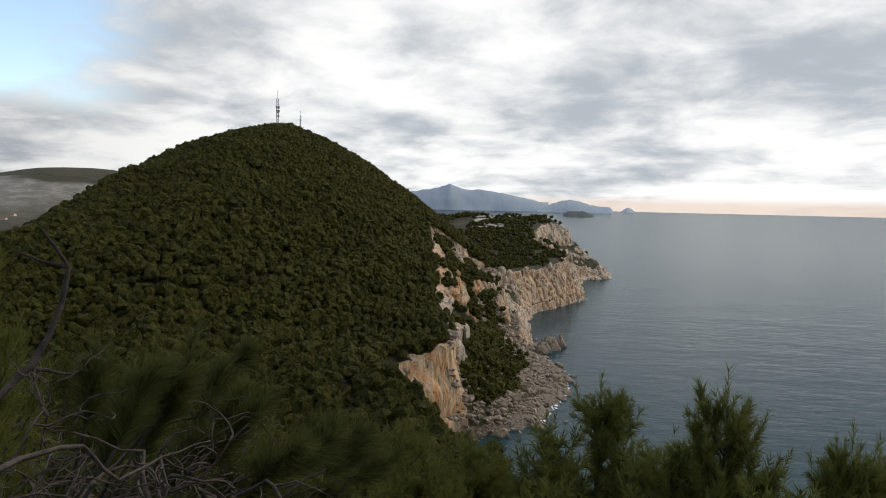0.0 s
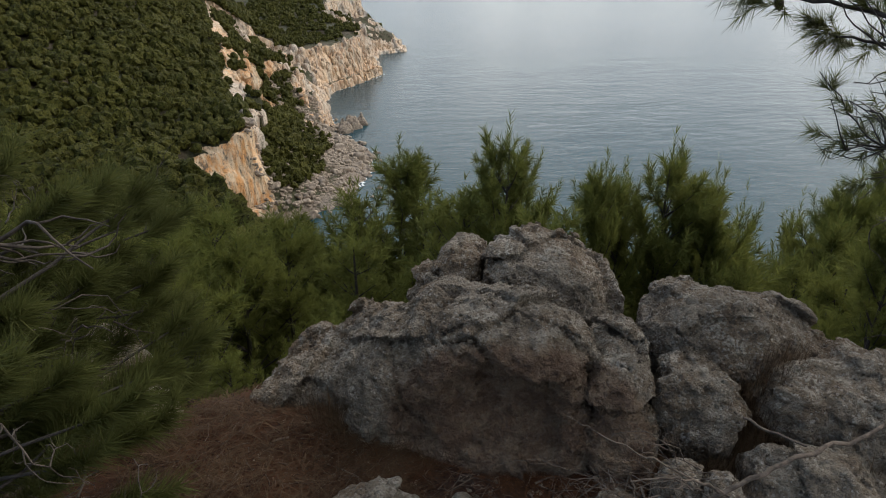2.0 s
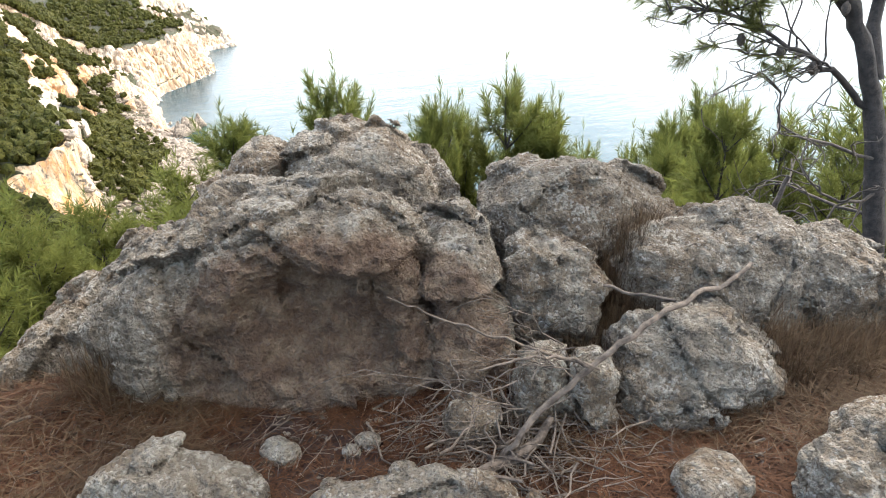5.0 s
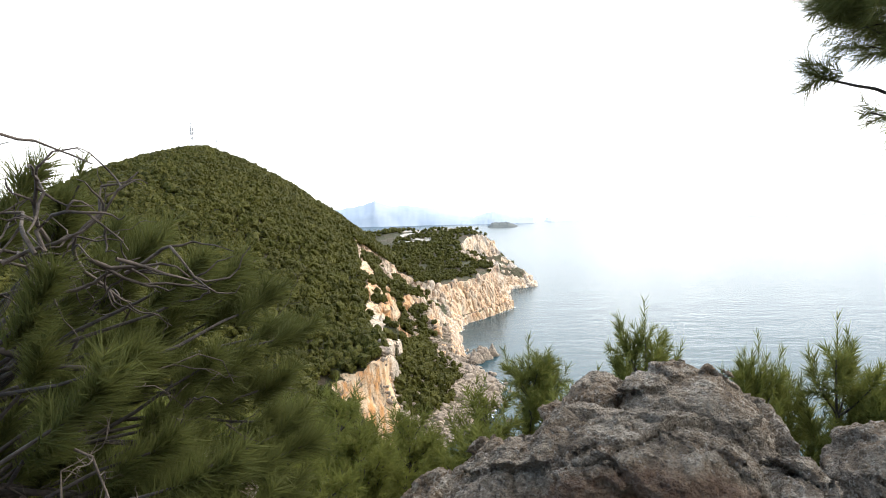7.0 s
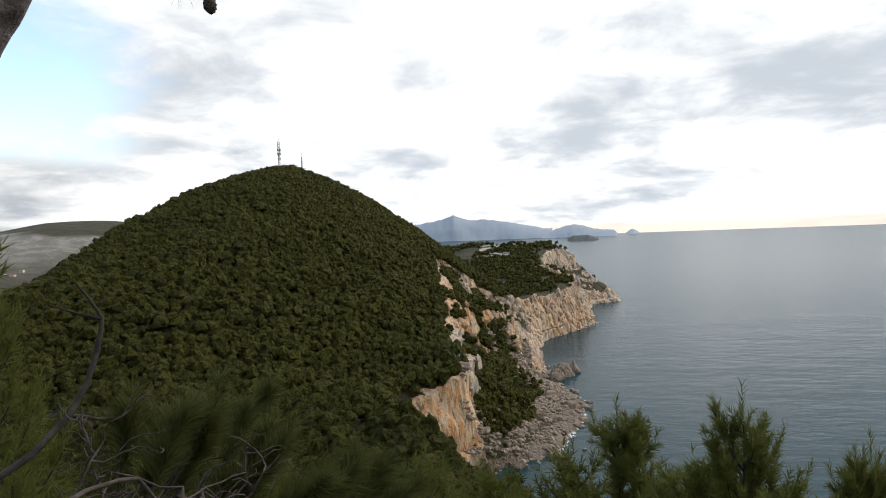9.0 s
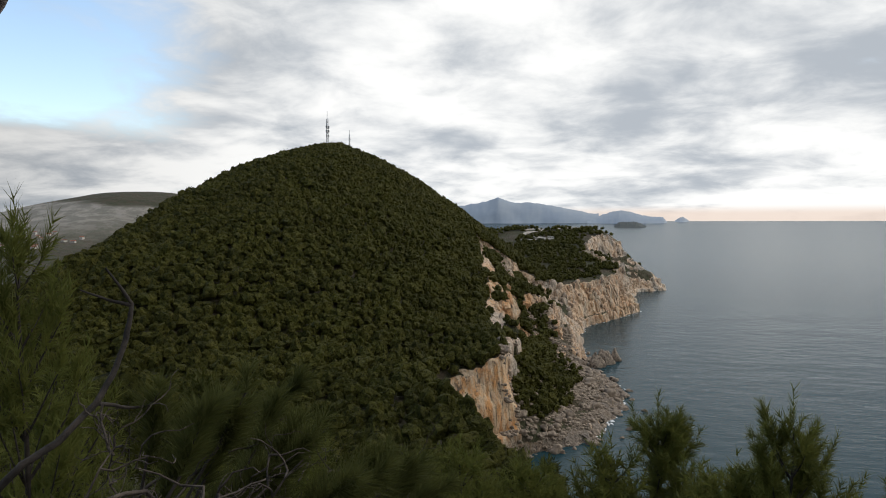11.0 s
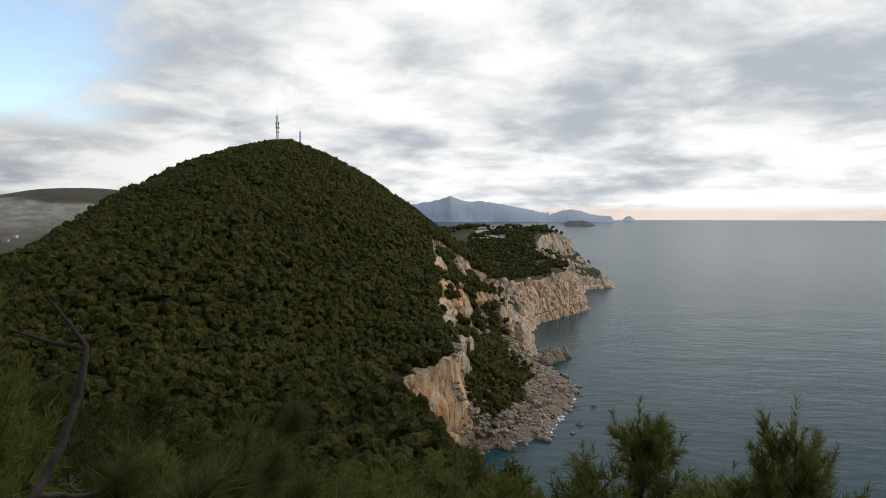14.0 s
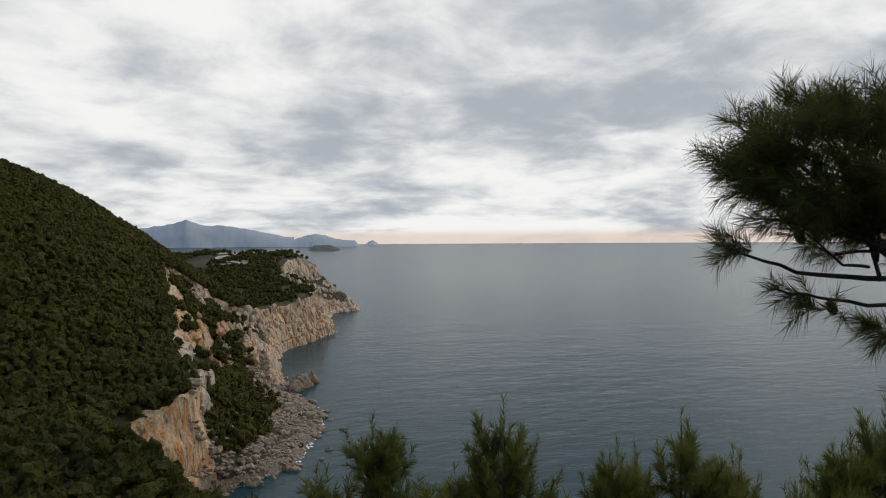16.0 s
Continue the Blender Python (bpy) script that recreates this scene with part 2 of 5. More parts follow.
def vnoise(x, y, z=0.0):
    """Value noise in -1..1 for whole arrays."""
    x, y, z = np.broadcast_arrays(np.asarray(x, float), np.asarray(y, float), np.asarray(z, float))
    xi, yi, zi = (np.floor(a).astype(np.int64) for a in (x, y, z))
    fx, fy, fz = x - xi, y - yi, z - zi
    fx, fy, fz = (f * f * f * (f * (f * 6 - 15) + 10) for f in (fx, fy, fz))
    out = 0.0
    for a in (0, 1):
        for b in (0, 1):
            for c in (0, 1):
                w = (fx if a else 1 - fx) * (fy if b else 1 - fy) * (fz if c else 1 - fz)
                out = out + w * hash3(xi + a, yi + b, zi + c)
    return out * 2 - 1


def fbm(x, y, z=0.0, octaves=4, gain=0.5):
    s, a, n = 0.0, 1.0, 0.0
    for o in range(octaves):
        s = s + a * vnoise(x * 2 ** o + 17 * o, y * 2 ** o + 31 * o, np.asarray(z) * 2 ** o + 7 * o)
        n += a
        a *= gain
    return s / n


def smax(a, b, k):
    h = np.clip(0.5 + 0.5 * (a - b) / k, 0, 1)
    return b * (1 - h) + a * h + k * h * (1 - h)


def smooth(e0, e1, v):
    t = np.clip((v - e0) / (e1 - e0), 0, 1)
    return t * t * (3 - 2 * t)


def unit(v):
    v = np.asarray(v, float)
    return v / (np.linalg.norm(v) + 1e-9)


# shoreline, from behind the viewpoint round the bays to the far cape; land lies on its inland side
SHORE = [(330, -600), (190, -200), (130, 0), (105, 60), (66, 110), (28, 150), (8, 205), (-3, 236), (-10, 250), (4, 254), (12, 262), (29, 274),
         (46, 286), (56, 310), (66, 333), (76, 361), (74, 386), (66, 412), (64, 432), (70, 480), (72, 526), (87, 586),
         (117, 623), (158, 682), (164, 740), (180, 810), (196, 858), (240, 885), (252, 930), (225, 1010), (170, 1150), (60, 1400),
         (-150, 1800), (-420, 2600), (-700, 4000)]


def shore_distance(x, y):
    """Metres inland from the shoreline, negative at sea."""
    best = np.full(x.shape, 1e9)
    side = np.zeros(x.shape)
    for (ax, ay), (bx, by) in zip(SHORE[:-1], SHORE[1:]):
        dx, dy = bx - ax, by - ay
        t = np.clip(((x - ax) * dx + (y - ay) * dy) / (dx * dx + dy * dy), 0, 1)
        d = np.hypot(x - ax - t * dx, y - ay - t * dy)
        s = dx * (y - ay) - dy * (x - ax)
        near = d < best - 1e-6
        best = np.where(near, d, best)
        side = np.where(near, s, side)
    # inside test by counting crossings of the closed land polygon
    poly = SHORE + [(-6000, 4000), (-6000, -600)]
    inside = np.zeros(x.shape, bool)
    for (ax, ay), (bx, by) in zip(poly, poly[1:] + poly[:1]):
        if ay != by:
            c = (ay > y) != (by > y)
            inside ^= c & (x < (bx - ax) * (y - ay) / (by - ay) + ax)
    return np.where(inside, best, -best)


GROUND = 98.42


def brow(x, y):
    """The viewpoint's level ground and the steep slope under it."""
    r = np.hypot(x, y)
    az = np.degrees(np.arctan2(x, y))
    slope = 0.26 + 0.30 * smooth(-40, -4, az) + 0.34 * smooth(0, 45, az)
    slope = np.where(np.abs(az) > 90, 0.30, slope)
    brink = 0.95 * smooth(-75, -35, az) * smooth(75, 40, az)
    return GROUND - brink * np.clip(r - 2.35, 0, 2.2) - slope * np.maximum(np.sqrt(np.maximum(r - 2.9, 0.0) ** 2 + 1) - 1, 0)


def inland(x, y):
    """Ground height away from the cliffs: the wooded hill, the cape, the far hill and the viewpoint's own slope."""
    u, v = x + 156.0, y - 672.0
    su = np.where(u < 0, 0.58, 0.80)
    sv = np.where(v < 0, 0.36, 0.42)
    hill = 171.0 - (np.sqrt((u * su) ** 2 + (v * sv) ** 2 + 40 ** 2) - 40)
    hill = hill - 0.45 * np.maximum(-u - 70, 0)
    hill = hill + 5.0 * fbm(x / 90, y / 90, 4.0, 3)
    r = np.hypot(x, y)
    own = brow(x, y)
    cape = 82.0 - 0.13 * np.maximum(960 - y, 0) - 0.62 * np.maximum(x - 165, 0) - 0.10 * np.maximum(40 - x, 0) - 0.2 * np.maximum(y - 1040, 0)
    far = 152.0 * np.exp(-(((x + 925) / 430) ** 2 + ((y - 1660) / 520) ** 2)) + 22 + 8 * fbm(x / 200, y / 200, 8.0, 3)
    lip = smooth(46, 18, np.hypot(x + 5, y - 268))
    floor = (38.0 + 6 * fbm(x / 60, y / 60)) * (1 - lip) + lip * (38.0 + 0.20 * np.clip(x + 6, -22, 10) + 3.0 * fbm(x / 9, y / 9, 2.0, 3))
    z = smax(hill, floor, 16.0 - 12.0 * lip)
    z = smax(z, cape, 8.0)
    z = smax(z, far, 10.0)
    z = smax(z, own, 6.0)
    return z + smooth(10.0, 60.0, r) * 2.2 * fbm(x / 34 + 9, y / 34, 0.0, 4)


# the cliff's upper edge along the coast
EDGE_Y = [240, 262, 320, 430, 520, 600, 680]
EDGE_X = [4, 6, 7, 1, -4, -12, 0]
# where buttresses jut out along the coast, and how far
BUTTRESSES = [(318, 13), (372, 11), (428, 18), (478, 16), (540, 13), (592, 10), (640, 8), (700, 10), (770, 10), (830, 12)]


def cliff(d, x, y):
    """Height allowed d metres inland: boulder beach, vegetated gully, rock ribs and sheer faces by turns along the coast."""
    rib = 6.0 * fbm(x / 34, y / 34, 3.0, 4) + 3.5 * fbm(x / 9, y / 9, 5.0, 3)
    wave = y + 10 * fbm(x / 25, y / 60, 7.0, 2) + 0.25 * d
    for at, out in BUTTRESSES:
        rib = rib + out * smooth(at - 4, at + 3, wave) * np.exp(-np.maximum(wave - at, 0) / 26.0)
    e = d - 5.0 + rib * smooth(2, 25, d)
    e = np.where(d < 0, d, np.maximum(e, np.minimum(d, 2)))
    bay = np.interp(e, [-30, 0, 2, 3, 9, 20, 26, 55], [-20, 0, 9, 20, 33, 43, 56, 88])
    sheer = np.interp(e, [-30, 0, 3, 7, 12, 18, 60, 120], [-18, -1, 12, 26, 38, 47, 62, 110])
    tip = np.interp(e, [-30, 0, 4, 12, 30, 60, 90, 140], [-18, -1, 9, 17, 32, 58, 84, 120])
    # between shore and cliff edge: how far up the way, 0 at the water, 1 at the edge
    s = x - np.interp(y, EDGE_Y, EDGE_X)
    f = d / (d + np.maximum(s, 0.0) + 0.01) + 0.010 * rib * smooth(2, 20, d) * smooth(0, 6, s)
    gully = np.interp(f, [0, 0.08, 0.35, 0.55, 0.80, 0.92, 0.97, 1.0], [-0.6, 3, 9, 13, 23, 29, 42, 48])
    ribs = np.interp(f, [0, 0.05, 0.15, 0.30, 0.42, 0.55, 0.66, 0.80, 0.86, 1.0], [-1, 8, 16, 21, 32, 36, 47, 51, 62, 70])
    over = 2.5 * np.maximum(-s, 0.0)
    sea_bed = np.maximum(d, -30) * 0.5
    w1 = smooth(266, 278, y)
    w2 = smooth(415, 470, y)
    w3 = smooth(560, 600, y)
    w4 = smooth(690, 780, y)
    low = np.where(d < 0, sea_bed, gully * (1 - w2) + ribs * w2 + over)
    c = bay * (1 - w1) + low * w1
    c = c * (1 - w3) + sheer * w3
    c = c * (1 - w4) + tip * w4
    return c + 2.0 * np.maximum(d - 55, 0) * np.maximum(w3, 1 - w1)


LEDGE = radians(31.5)  # the rocks at the viewpoint stand along a ledge that runs across this way


def soil_relief(x, y):
    """Hummocks of the trodden soil, and the grassy bank that fills the gap between the boulders."""
    a, b = x * math.cos(LEDGE) - y * math.sin(LEDGE), x * math.sin(LEDGE) + y * math.cos(LEDGE)
    bank = 0.25 * np.exp(-((a - 0.60) / 0.24) ** 2 - ((b - 2.14) / 0.20) ** 2) + 0.06 * np.exp(-((a - 0.95) / 0.25) ** 2 - ((b - 1.80) / 0.12) ** 2)
    bank = bank + 0.05 * np.exp(-((a + 1.05) / 0.30) ** 2 - ((b - 1.72) / 0.12) ** 2) + 0.05 * np.exp(-((a - 0.16) / 0.12) ** 2 - ((b - 1.72) / 0.10) ** 2)
    return bank + 0.016 * fbm(x * 2.6, y * 2.6, 4.0, 3) + 0.006 * fbm(x * 13, y * 13, 9.0, 2)


def near_soil(x, y):
    """The relief, fading out round the patch."""
    return soil_relief(x, y) * smooth(0, 0.3, np.minimum(np.minimum(x + 0.9, 2.9 - x), np.minimum(y - 0.35, 2.7 - y)))


def land_height(x, y):
    d = shore_distance(x, y)
    z = -smax(-inland(x, y), -cliff(d, x, y), 4.0)
    near = (x > -0.9) & (x < 2.9) & (y > 0.35) & (y < 2.7)
    if near.any():
        z[near] += near_soil(x[near], y[near])
    return z


def gully_green(x, y):
    """The bushy gully between the orange cliff and the rock ribs."""
    edge = smooth(2.5, 5, x - np.interp(y, EDGE_Y, EDGE_X))
    upper = smooth(1.15, 0.75, np.hypot((x - 22 - 0.10 * (y - 345)) / 15, (y - 345) / 70))
    lower = smooth(1.15, 0.80, np.hypot((x - 17 - 0.14 * (y - 285)) / 10, (y - 285) / 34))
    ravine = smooth(1.15, 0.85, np.hypot((x + 5) / 20, (y - 208) / 24))
    return np.maximum(edge * np.maximum(upper, lower), ravine)


def cliff_rim(x, y):
    """The bare rock along the cliff's upper edge."""
    s = x - np.interp(y, EDGE_Y, EDGE_X) + 3.0 * fbm(x / 14, y / 14, 12.0, 2)
    patchy = smooth(-0.40, -0.08, fbm(x / 9, y / 22, 14.0, 3))
    return smooth(-8, -5, s) * smooth(7, 4, s) * smooth(252, 262, y) * smooth(560, 500, y) * patchy


def spaced(stops):
    out = []
    for a, b, s in stops:
        out += list(np.arange(a, b, s))
    return np.array(out)


gx = spaced([(-3600, -900, 60), (-900, -420, 16), (-420, -60, 6), (-60, -30, 2), (-30, -6, 1.2), (-6, -0.8, 0.5), (-0.8, 2.8, 0.045), (2.8, 8, 0.5), (8, 110, 1.15), (110, 260, 2.0), (260, 360, 10)])
gy = spaced([(-600, -60, 30), (-60, -4, 4), (-4, 0.4, 0.4), (0.4, 2.6, 0.045), (2.6, 9, 0.4), (9, 60, 2), (60, 200, 4), (200, 240, 2), (240, 300, 1.0), (300, 700, 1.45), (700, 960, 2.8), (960, 1500, 12), (1500, 4000, 60)])
X, Y = np.meshgrid(gx, gy)
Z = land_height(X, Y)
dzx, dzy = np.gradient(Z, gx, axis=1), np.gradient(Z, gy, axis=0)
STEEP = np.hypot(dzx, dzy)


def sheet(name, X, Y, Z, mat):
    ny, nx = X.shape
    verts = np.stack([X, Y, Z], -1).reshape(-1, 3)
    i = np.arange(nx * ny).reshape(ny, nx)
    quads = np.stack([i[:-1, :-1], i[:-1, 1:], i[1:, 1:], i[1:, :-1]], -1).reshape(-1, 4)
    return mesh_object(name, verts, quads, mat)


def mesh_object(name, verts, faces, mat, smooth_shading=True):
    """An object from arrays of vertices and of faces that all have as many corners."""
    verts, faces = np.asarray(verts, np.float32), np.asarray(faces, np.int32)
    me = bpy.data.meshes.new(name)
    n = faces.shape[1]
    me.vertices.add(len(verts)), me.loops.add(faces.size), me.polygons.add(len(faces))
    me.vertices.foreach_set("co", verts.ravel())
    me.loops.foreach_set("vertex_index", faces.ravel())
    me.polygons.foreach_set("loop_start", np.arange(len(faces), dtype=np.int32) * n)
    me.polygons.foreach_set("use_smooth", np.full(len(faces), smooth_shading))
    me.update(calc_edges=True)
    me.materials.append(mat)
    return new(name, me)


away = smooth(60, 120, np.hypot(X, Y))
mask = smooth(0.80, 1.20, STEEP + 0.40 * fbm(X / 16, Y / 16, 2.0)) * away
mask = mask * (1 - 0.9 * gully_green(X, Y))
mask = np.maximum(mask, smooth(7, 2, Z) * away)
mask = np.maximum(mask, 0.85 * cliff_rim(X, Y))
calm = mask * (1 - 0.65 * smooth(40, 20, np.hypot(X - 2, Y - 264)))
def broken(x, y, z):
    """Blocky relief with sharp creases."""
    return 3.4 * (0.45 - np.abs(vnoise(x / 7, y / 7, z / 9))) + 2.2 * (0.45 - np.abs(vnoise(x / 3 + 7, y / 3, z / 4)))


bx = calm * (4.2 * fbm(X / 14, Y / 14, Z / 13, 3) + broken(X, Y, Z))
by = calm * (4.0 * fbm(X / 14 + 40, Y / 14, Z / 13, 3) + broken(X + 90, Y + 30, Z))
ground = sheet("ground", X + bx, Y + by, Z, LAND)
ground.data.polygons.foreach_set("use_smooth", (Y[:-1, :-1] < 60).ravel())  # broken rock keeps its edges


def mark(ob, name, values):
    attr = ob.data.attributes.new(name, "FLOAT", "POINT")
    attr.data.foreach_set("value", np.clip(values, 0, 1).ravel().astype(np.float32))


def ochre_at(x, y):
    """Where iron stains the limestone."""
    return 0.28 - 0.20 * smooth(600, 760, y) + smooth(34, 8, np.hypot(x - 2, y - 260)) + 0.55 * smooth(60, 25, np.hypot(x - 15, y - 430)) + 0.30 * smooth(90, 40, np.hypot(x - 120, y - 640))


mark(ground, "rock", mask)
mark(ground, "ochre", ochre_at(X, Y))
mark(ground, "low_shore", smooth(11, 4, Z) * smooth(480, 430, Y) * away)
mark(ground, "soil", smooth(9, 4.5, np.hypot(X, Y)))
mark(ground, "bare", smooth(600, 300, np.hypot(X + 1050, (Y - 1600) * 0.8)) * smooth(1050, 1200, Y - 0.2 * X) * (1 - smooth(130, 137, Z + 0.06 * (X + 925) + 9 * fbm(X / 120, Y / 120, 3.0, 3))))
tagged(ground, "steep wooded limestone coast with bare cliffs", "ground", kind="structure")

# the sea, out to where the air ends the view; its far rim lies where the eye sees the horizon
sr = np.concatenate([np.arange(20, 800, 30), np.geomspace(800, 4900, 60)])
sa = np.radians(np.arange(0, 361, 3.0))
R, A = np.meshgrid(sr, sa)
rim = np.clip((R - 1800) / 3100, 0, 1) ** 2 * 72.0
sea = sheet("sea", R * np.sin(A), R * np.cos(A), rim, SEA)
tagged(sea, "calm grey-green sea with fine ripples", "water", kind="structure")


def far_range(name, az0, az1, dist, shape, mat, label):
    """A distant ridge: a solid strip of hills along an arc."""
    a = np.radians(np.linspace(az0, az1, 120))
    t = np.linspace(0, 1, 120)
    top = np.maximum(shape(t), 0)
    base = max((dist - 1800) / 3100, 0) ** 2 * 72.0 - 6
    rows = []
    for k in np.linspace(0, 1, 9):
        h = base + (top + 6) * (1 - (1 - k) ** 1.5)
        wob = 1 + 0.006 * fbm(t * 9, k * 3.0, 1.0) * (1 - k)
        rr = (dist + 260 * k) * wob
        rows.append(np.stack([rr * np.sin(a), rr * np.cos(a), h + 6 * fbm(t * 25, k * 4, 2.0) * k * np.minimum(top / 30, 1)], -1))
    P = np.stack(rows)
    ob = sheet(name, P[..., 0], P[..., 1], P[..., 2], mat)
    return tagged(ob, label, "mountain", kind="structure")

# distance haze put into the base colour; the air itself is clear
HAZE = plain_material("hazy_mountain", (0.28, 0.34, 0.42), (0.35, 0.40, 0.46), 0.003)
def mountain_line(t):
    ridge = np.interp(t, [0, 0.20, 0.31, 0.375, 0.44, 0.50, 0.60, 0.68, 0.77, 0.87, 1.0], [110, 146, 172, 198, 168, 158, 154, 136, 116, 90, 66])
    return ridge + 5 * fbm(t * 30, 0.0, 3.0, 3)


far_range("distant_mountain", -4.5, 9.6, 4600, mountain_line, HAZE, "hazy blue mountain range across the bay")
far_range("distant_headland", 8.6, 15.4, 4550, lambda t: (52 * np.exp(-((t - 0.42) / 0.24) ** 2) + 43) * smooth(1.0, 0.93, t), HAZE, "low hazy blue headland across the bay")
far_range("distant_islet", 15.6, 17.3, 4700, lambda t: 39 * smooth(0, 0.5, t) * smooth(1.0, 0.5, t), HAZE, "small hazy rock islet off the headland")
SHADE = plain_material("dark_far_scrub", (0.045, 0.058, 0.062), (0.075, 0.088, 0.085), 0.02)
far_range("wooded_island", 10.6, 14.1, 3950, lambda t: 38 * smooth(0, 0.25, t) * smooth(1.0, 0.55, t), SHADE, "low dark wooded island")

# ---- forest ----
def crowns(spacing, x0, x1, y0, y1, size, seed, keep, limit=0.95):
    """Places of trees on a jittered grid, off the rock and the shore."""
    rng = np.random.default_rng(seed)
    x, y = np.meshgrid(np.arange(x0, x1, spacing), np.arange(y0, y1, spacing))
    x = x.ravel() + rng.uniform(-0.48, 0.48, x.size) * spacing
    y = y.ravel() + rng.uniform(-0.48, 0.48, y.size) * spacing
    ok = keep(x, y)
    x, y = x[ok], y[ok]
    z = land_height(x, y)
    st = np.hypot(land_height(x + 1.5, y) - z, land_height(x, y + 1.5) - z) / 1.5
    ok = (st + 0.40 * fbm(x / 16, y / 16, 2.0) - 1.2 * gully_green(x, y) < limit) & (z > 7)
    x, y, z = x[ok], y[ok], z[ok]
    return x, y, z, size * rng.uniform(0.65, 1.3, len(x)), rng


def unit_dome(level=1):
    """A coarse closed lump on which crowns are built."""
    bm = bmesh.new()
    bmesh.ops.create_icosphere(bm, subdivisions=level, radius=1.0)
    v = np.array([p.co[:] for p in bm.verts])
    q = np.array([[p.index for p in t.verts] for t in bm.faces])
    bm.free()
    return v, q


def forest(name, x, y, z, s, rng, leaves, spray=0.10, tall=1.0):
    """Crowns: a lumpy dome each, shaggy with small leaf sprays."""
    n = len(x)
    dv, dq = unit_dome(2)
    dq = dq[dv[dq][:, :, 2].mean(1) > -0.40]
    seed = rng.uniform(0, 900, n)[:, None]
    lump = 1 + 0.38 * vnoise(dv[None, :, 0] * 1.6 + seed, dv[None, :, 1] * 1.6, dv[None, :, 2] * 1.6)
    lump = lump + 0.36 * vnoise(dv[None, :, 0] * 3.6 + seed, dv[None, :, 1] * 3.6, dv[None, :, 2] * 3.6)
    high = rng.uniform(0.30, 0.70, n)[:, None] * tall
    wide = rng.uniform(0.36, 0.52, n)[:, None]
    core = np.stack([x[:, None] + s[:, None] * wide * lump * dv[None, :, 0], y[:, None] + s[:, None] * wide * lump * dv[None, :, 1],
                     z[:, None] + s[:, None] * (high + 0.50 * lump * dv[None, :, 2])], -1)
    cf = (dq[None] + (np.arange(n) * len(dv))[:, None, None]).reshape(-1, 3)
    # small sprays lie over the dome like scales, their tips lifted
    upper = np.flatnonzero(dv[:, 2] > -0.3)
    pick = upper[rng.integers(0, len(upper), (n, leaves))]
    row = np.arange(n)[:, None]
    k = n * leaves
    size = (np.repeat(s, leaves) * spray * rng.uniform(0.6, 1.3, k))[:, None]
    out = dv[pick].reshape(-1, 3)
    on = core[row, pick].reshape(-1, 3) + rng.normal(0, 1, (k, 3)) * size * 0.9
    side = np.cross(out, rng.normal(size=(k, 3)))
    side /= np.linalg.norm(side, axis=1)[:, None]
    way = np.cross(side, out) + out * rng.uniform(0.2, 0.9, (k, 1))
    v = np.stack([on - side * size * 0.7, on + side * size * 0.7, on + way * size], 1).reshape(-1, 3)
    base = core.reshape(-1, 3)
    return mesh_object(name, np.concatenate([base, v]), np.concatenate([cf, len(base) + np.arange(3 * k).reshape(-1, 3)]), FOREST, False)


TURNS = np.array([(44, 856), (60, 868), (84, 876), (70, 892), (56, 902), (52, 922), (62, 940), (84, 958), (140, 966)], float)


def track_distance(x, y):
    return np.min([np.hypot(x - (TURNS[i] * (1 - f) + TURNS[i + 1] * f)[0], y - (TURNS[i] * (1 - f) + TURNS[i + 1] * f)[1]) for i in range(len(TURNS) - 1) for f in (0.0, 0.25, 0.5, 0.75)], axis=0)


def away_from_shore(metres):
    return lambda x, y: shore_distance(x, y) > metres


wood = forest("hillside_forest", *crowns(3.6, -430, 40, 225, 700, 4.9, 1, lambda x, y: (shore_distance(x, y) > 14) & (x > -0.90 * y) & (cliff_rim(x, y) < 0.5)), 16, 0.085)
tagged(wood, "dense dark green pine wood on the hillside", "forest", kind="stuff")
wood = forest("slope_forest", *crowns(4.4, -230, 90, 20, 225, 5.0, 2, lambda x, y: (np.hypot(x, y) > 55) & (np.abs(np.arctan2(x, y)) < 1.1)), 52, 0.075)
tagged(wood, "dense dark green pine wood below the viewpoint", "forest", kind="stuff")
wood = forest("cape_forest", *crowns(6.0, -110, 240, 720, 1060, 5.2, 3, lambda x, y: (shore_distance(x, y) > 16) & (track_distance(x, y) > 8) & (fbm(x / 26, y / 26, 5.0) > np.interp(y + 0.9 * np.maximum(x - 100, 0), [760, 860, 930, 1000], [-0.7, -0.10, 0.10, 0.18]))), 22, 0.12)
tagged(wood, "dark pine scrub on the cape", "forest", kind="stuff")
wood = forest("cliff_bushes", *crowns(3.4, -10, 180, 262, 720, 3.6, 4, lambda x, y: ((shore_distance(x, y) > 20) & (fbm(x / 12, y / 12, 6.0) > -0.05 + 0.45 * cliff_rim(x, y))) | ((shore_distance(x, y) > 9) & (gully_green(x, y) > 0.3)), 1.25), 24, 0.12)

tagged(wood, "dark bushes clinging to the cliffs and gullies", "bush", kind="stuff")


# rock lumps standing out of the cliffs
rng = np.random.default_rng(9)
cx, cy = rng.uniform(-25, 250, 60000), rng.uniform(248, 930, 60000)
d = shore_distance(cx, cy)
cx, cy = cx[(d > 1) & (d < 110)], cy[(d > 1) & (d < 110)]
cz = land_height(cx, cy)
st = np.hypot(land_height(cx + 1.5, cy) - cz, land_height(cx, cy + 1.5) - cz) / 1.5
ok = (st + 0.5 * fbm(cx / 12, cy / 12, 2.0) > 1.15) & (np.hypot(cx - 0, cy - 257) > 24) & (gully_green(cx, cy) < 0.3)
cx, cy, cz = cx[ok][:1300], cy[ok][:1300], cz[ok][:1300]
dv, dq = unit_dome(2)
n = len(cx)
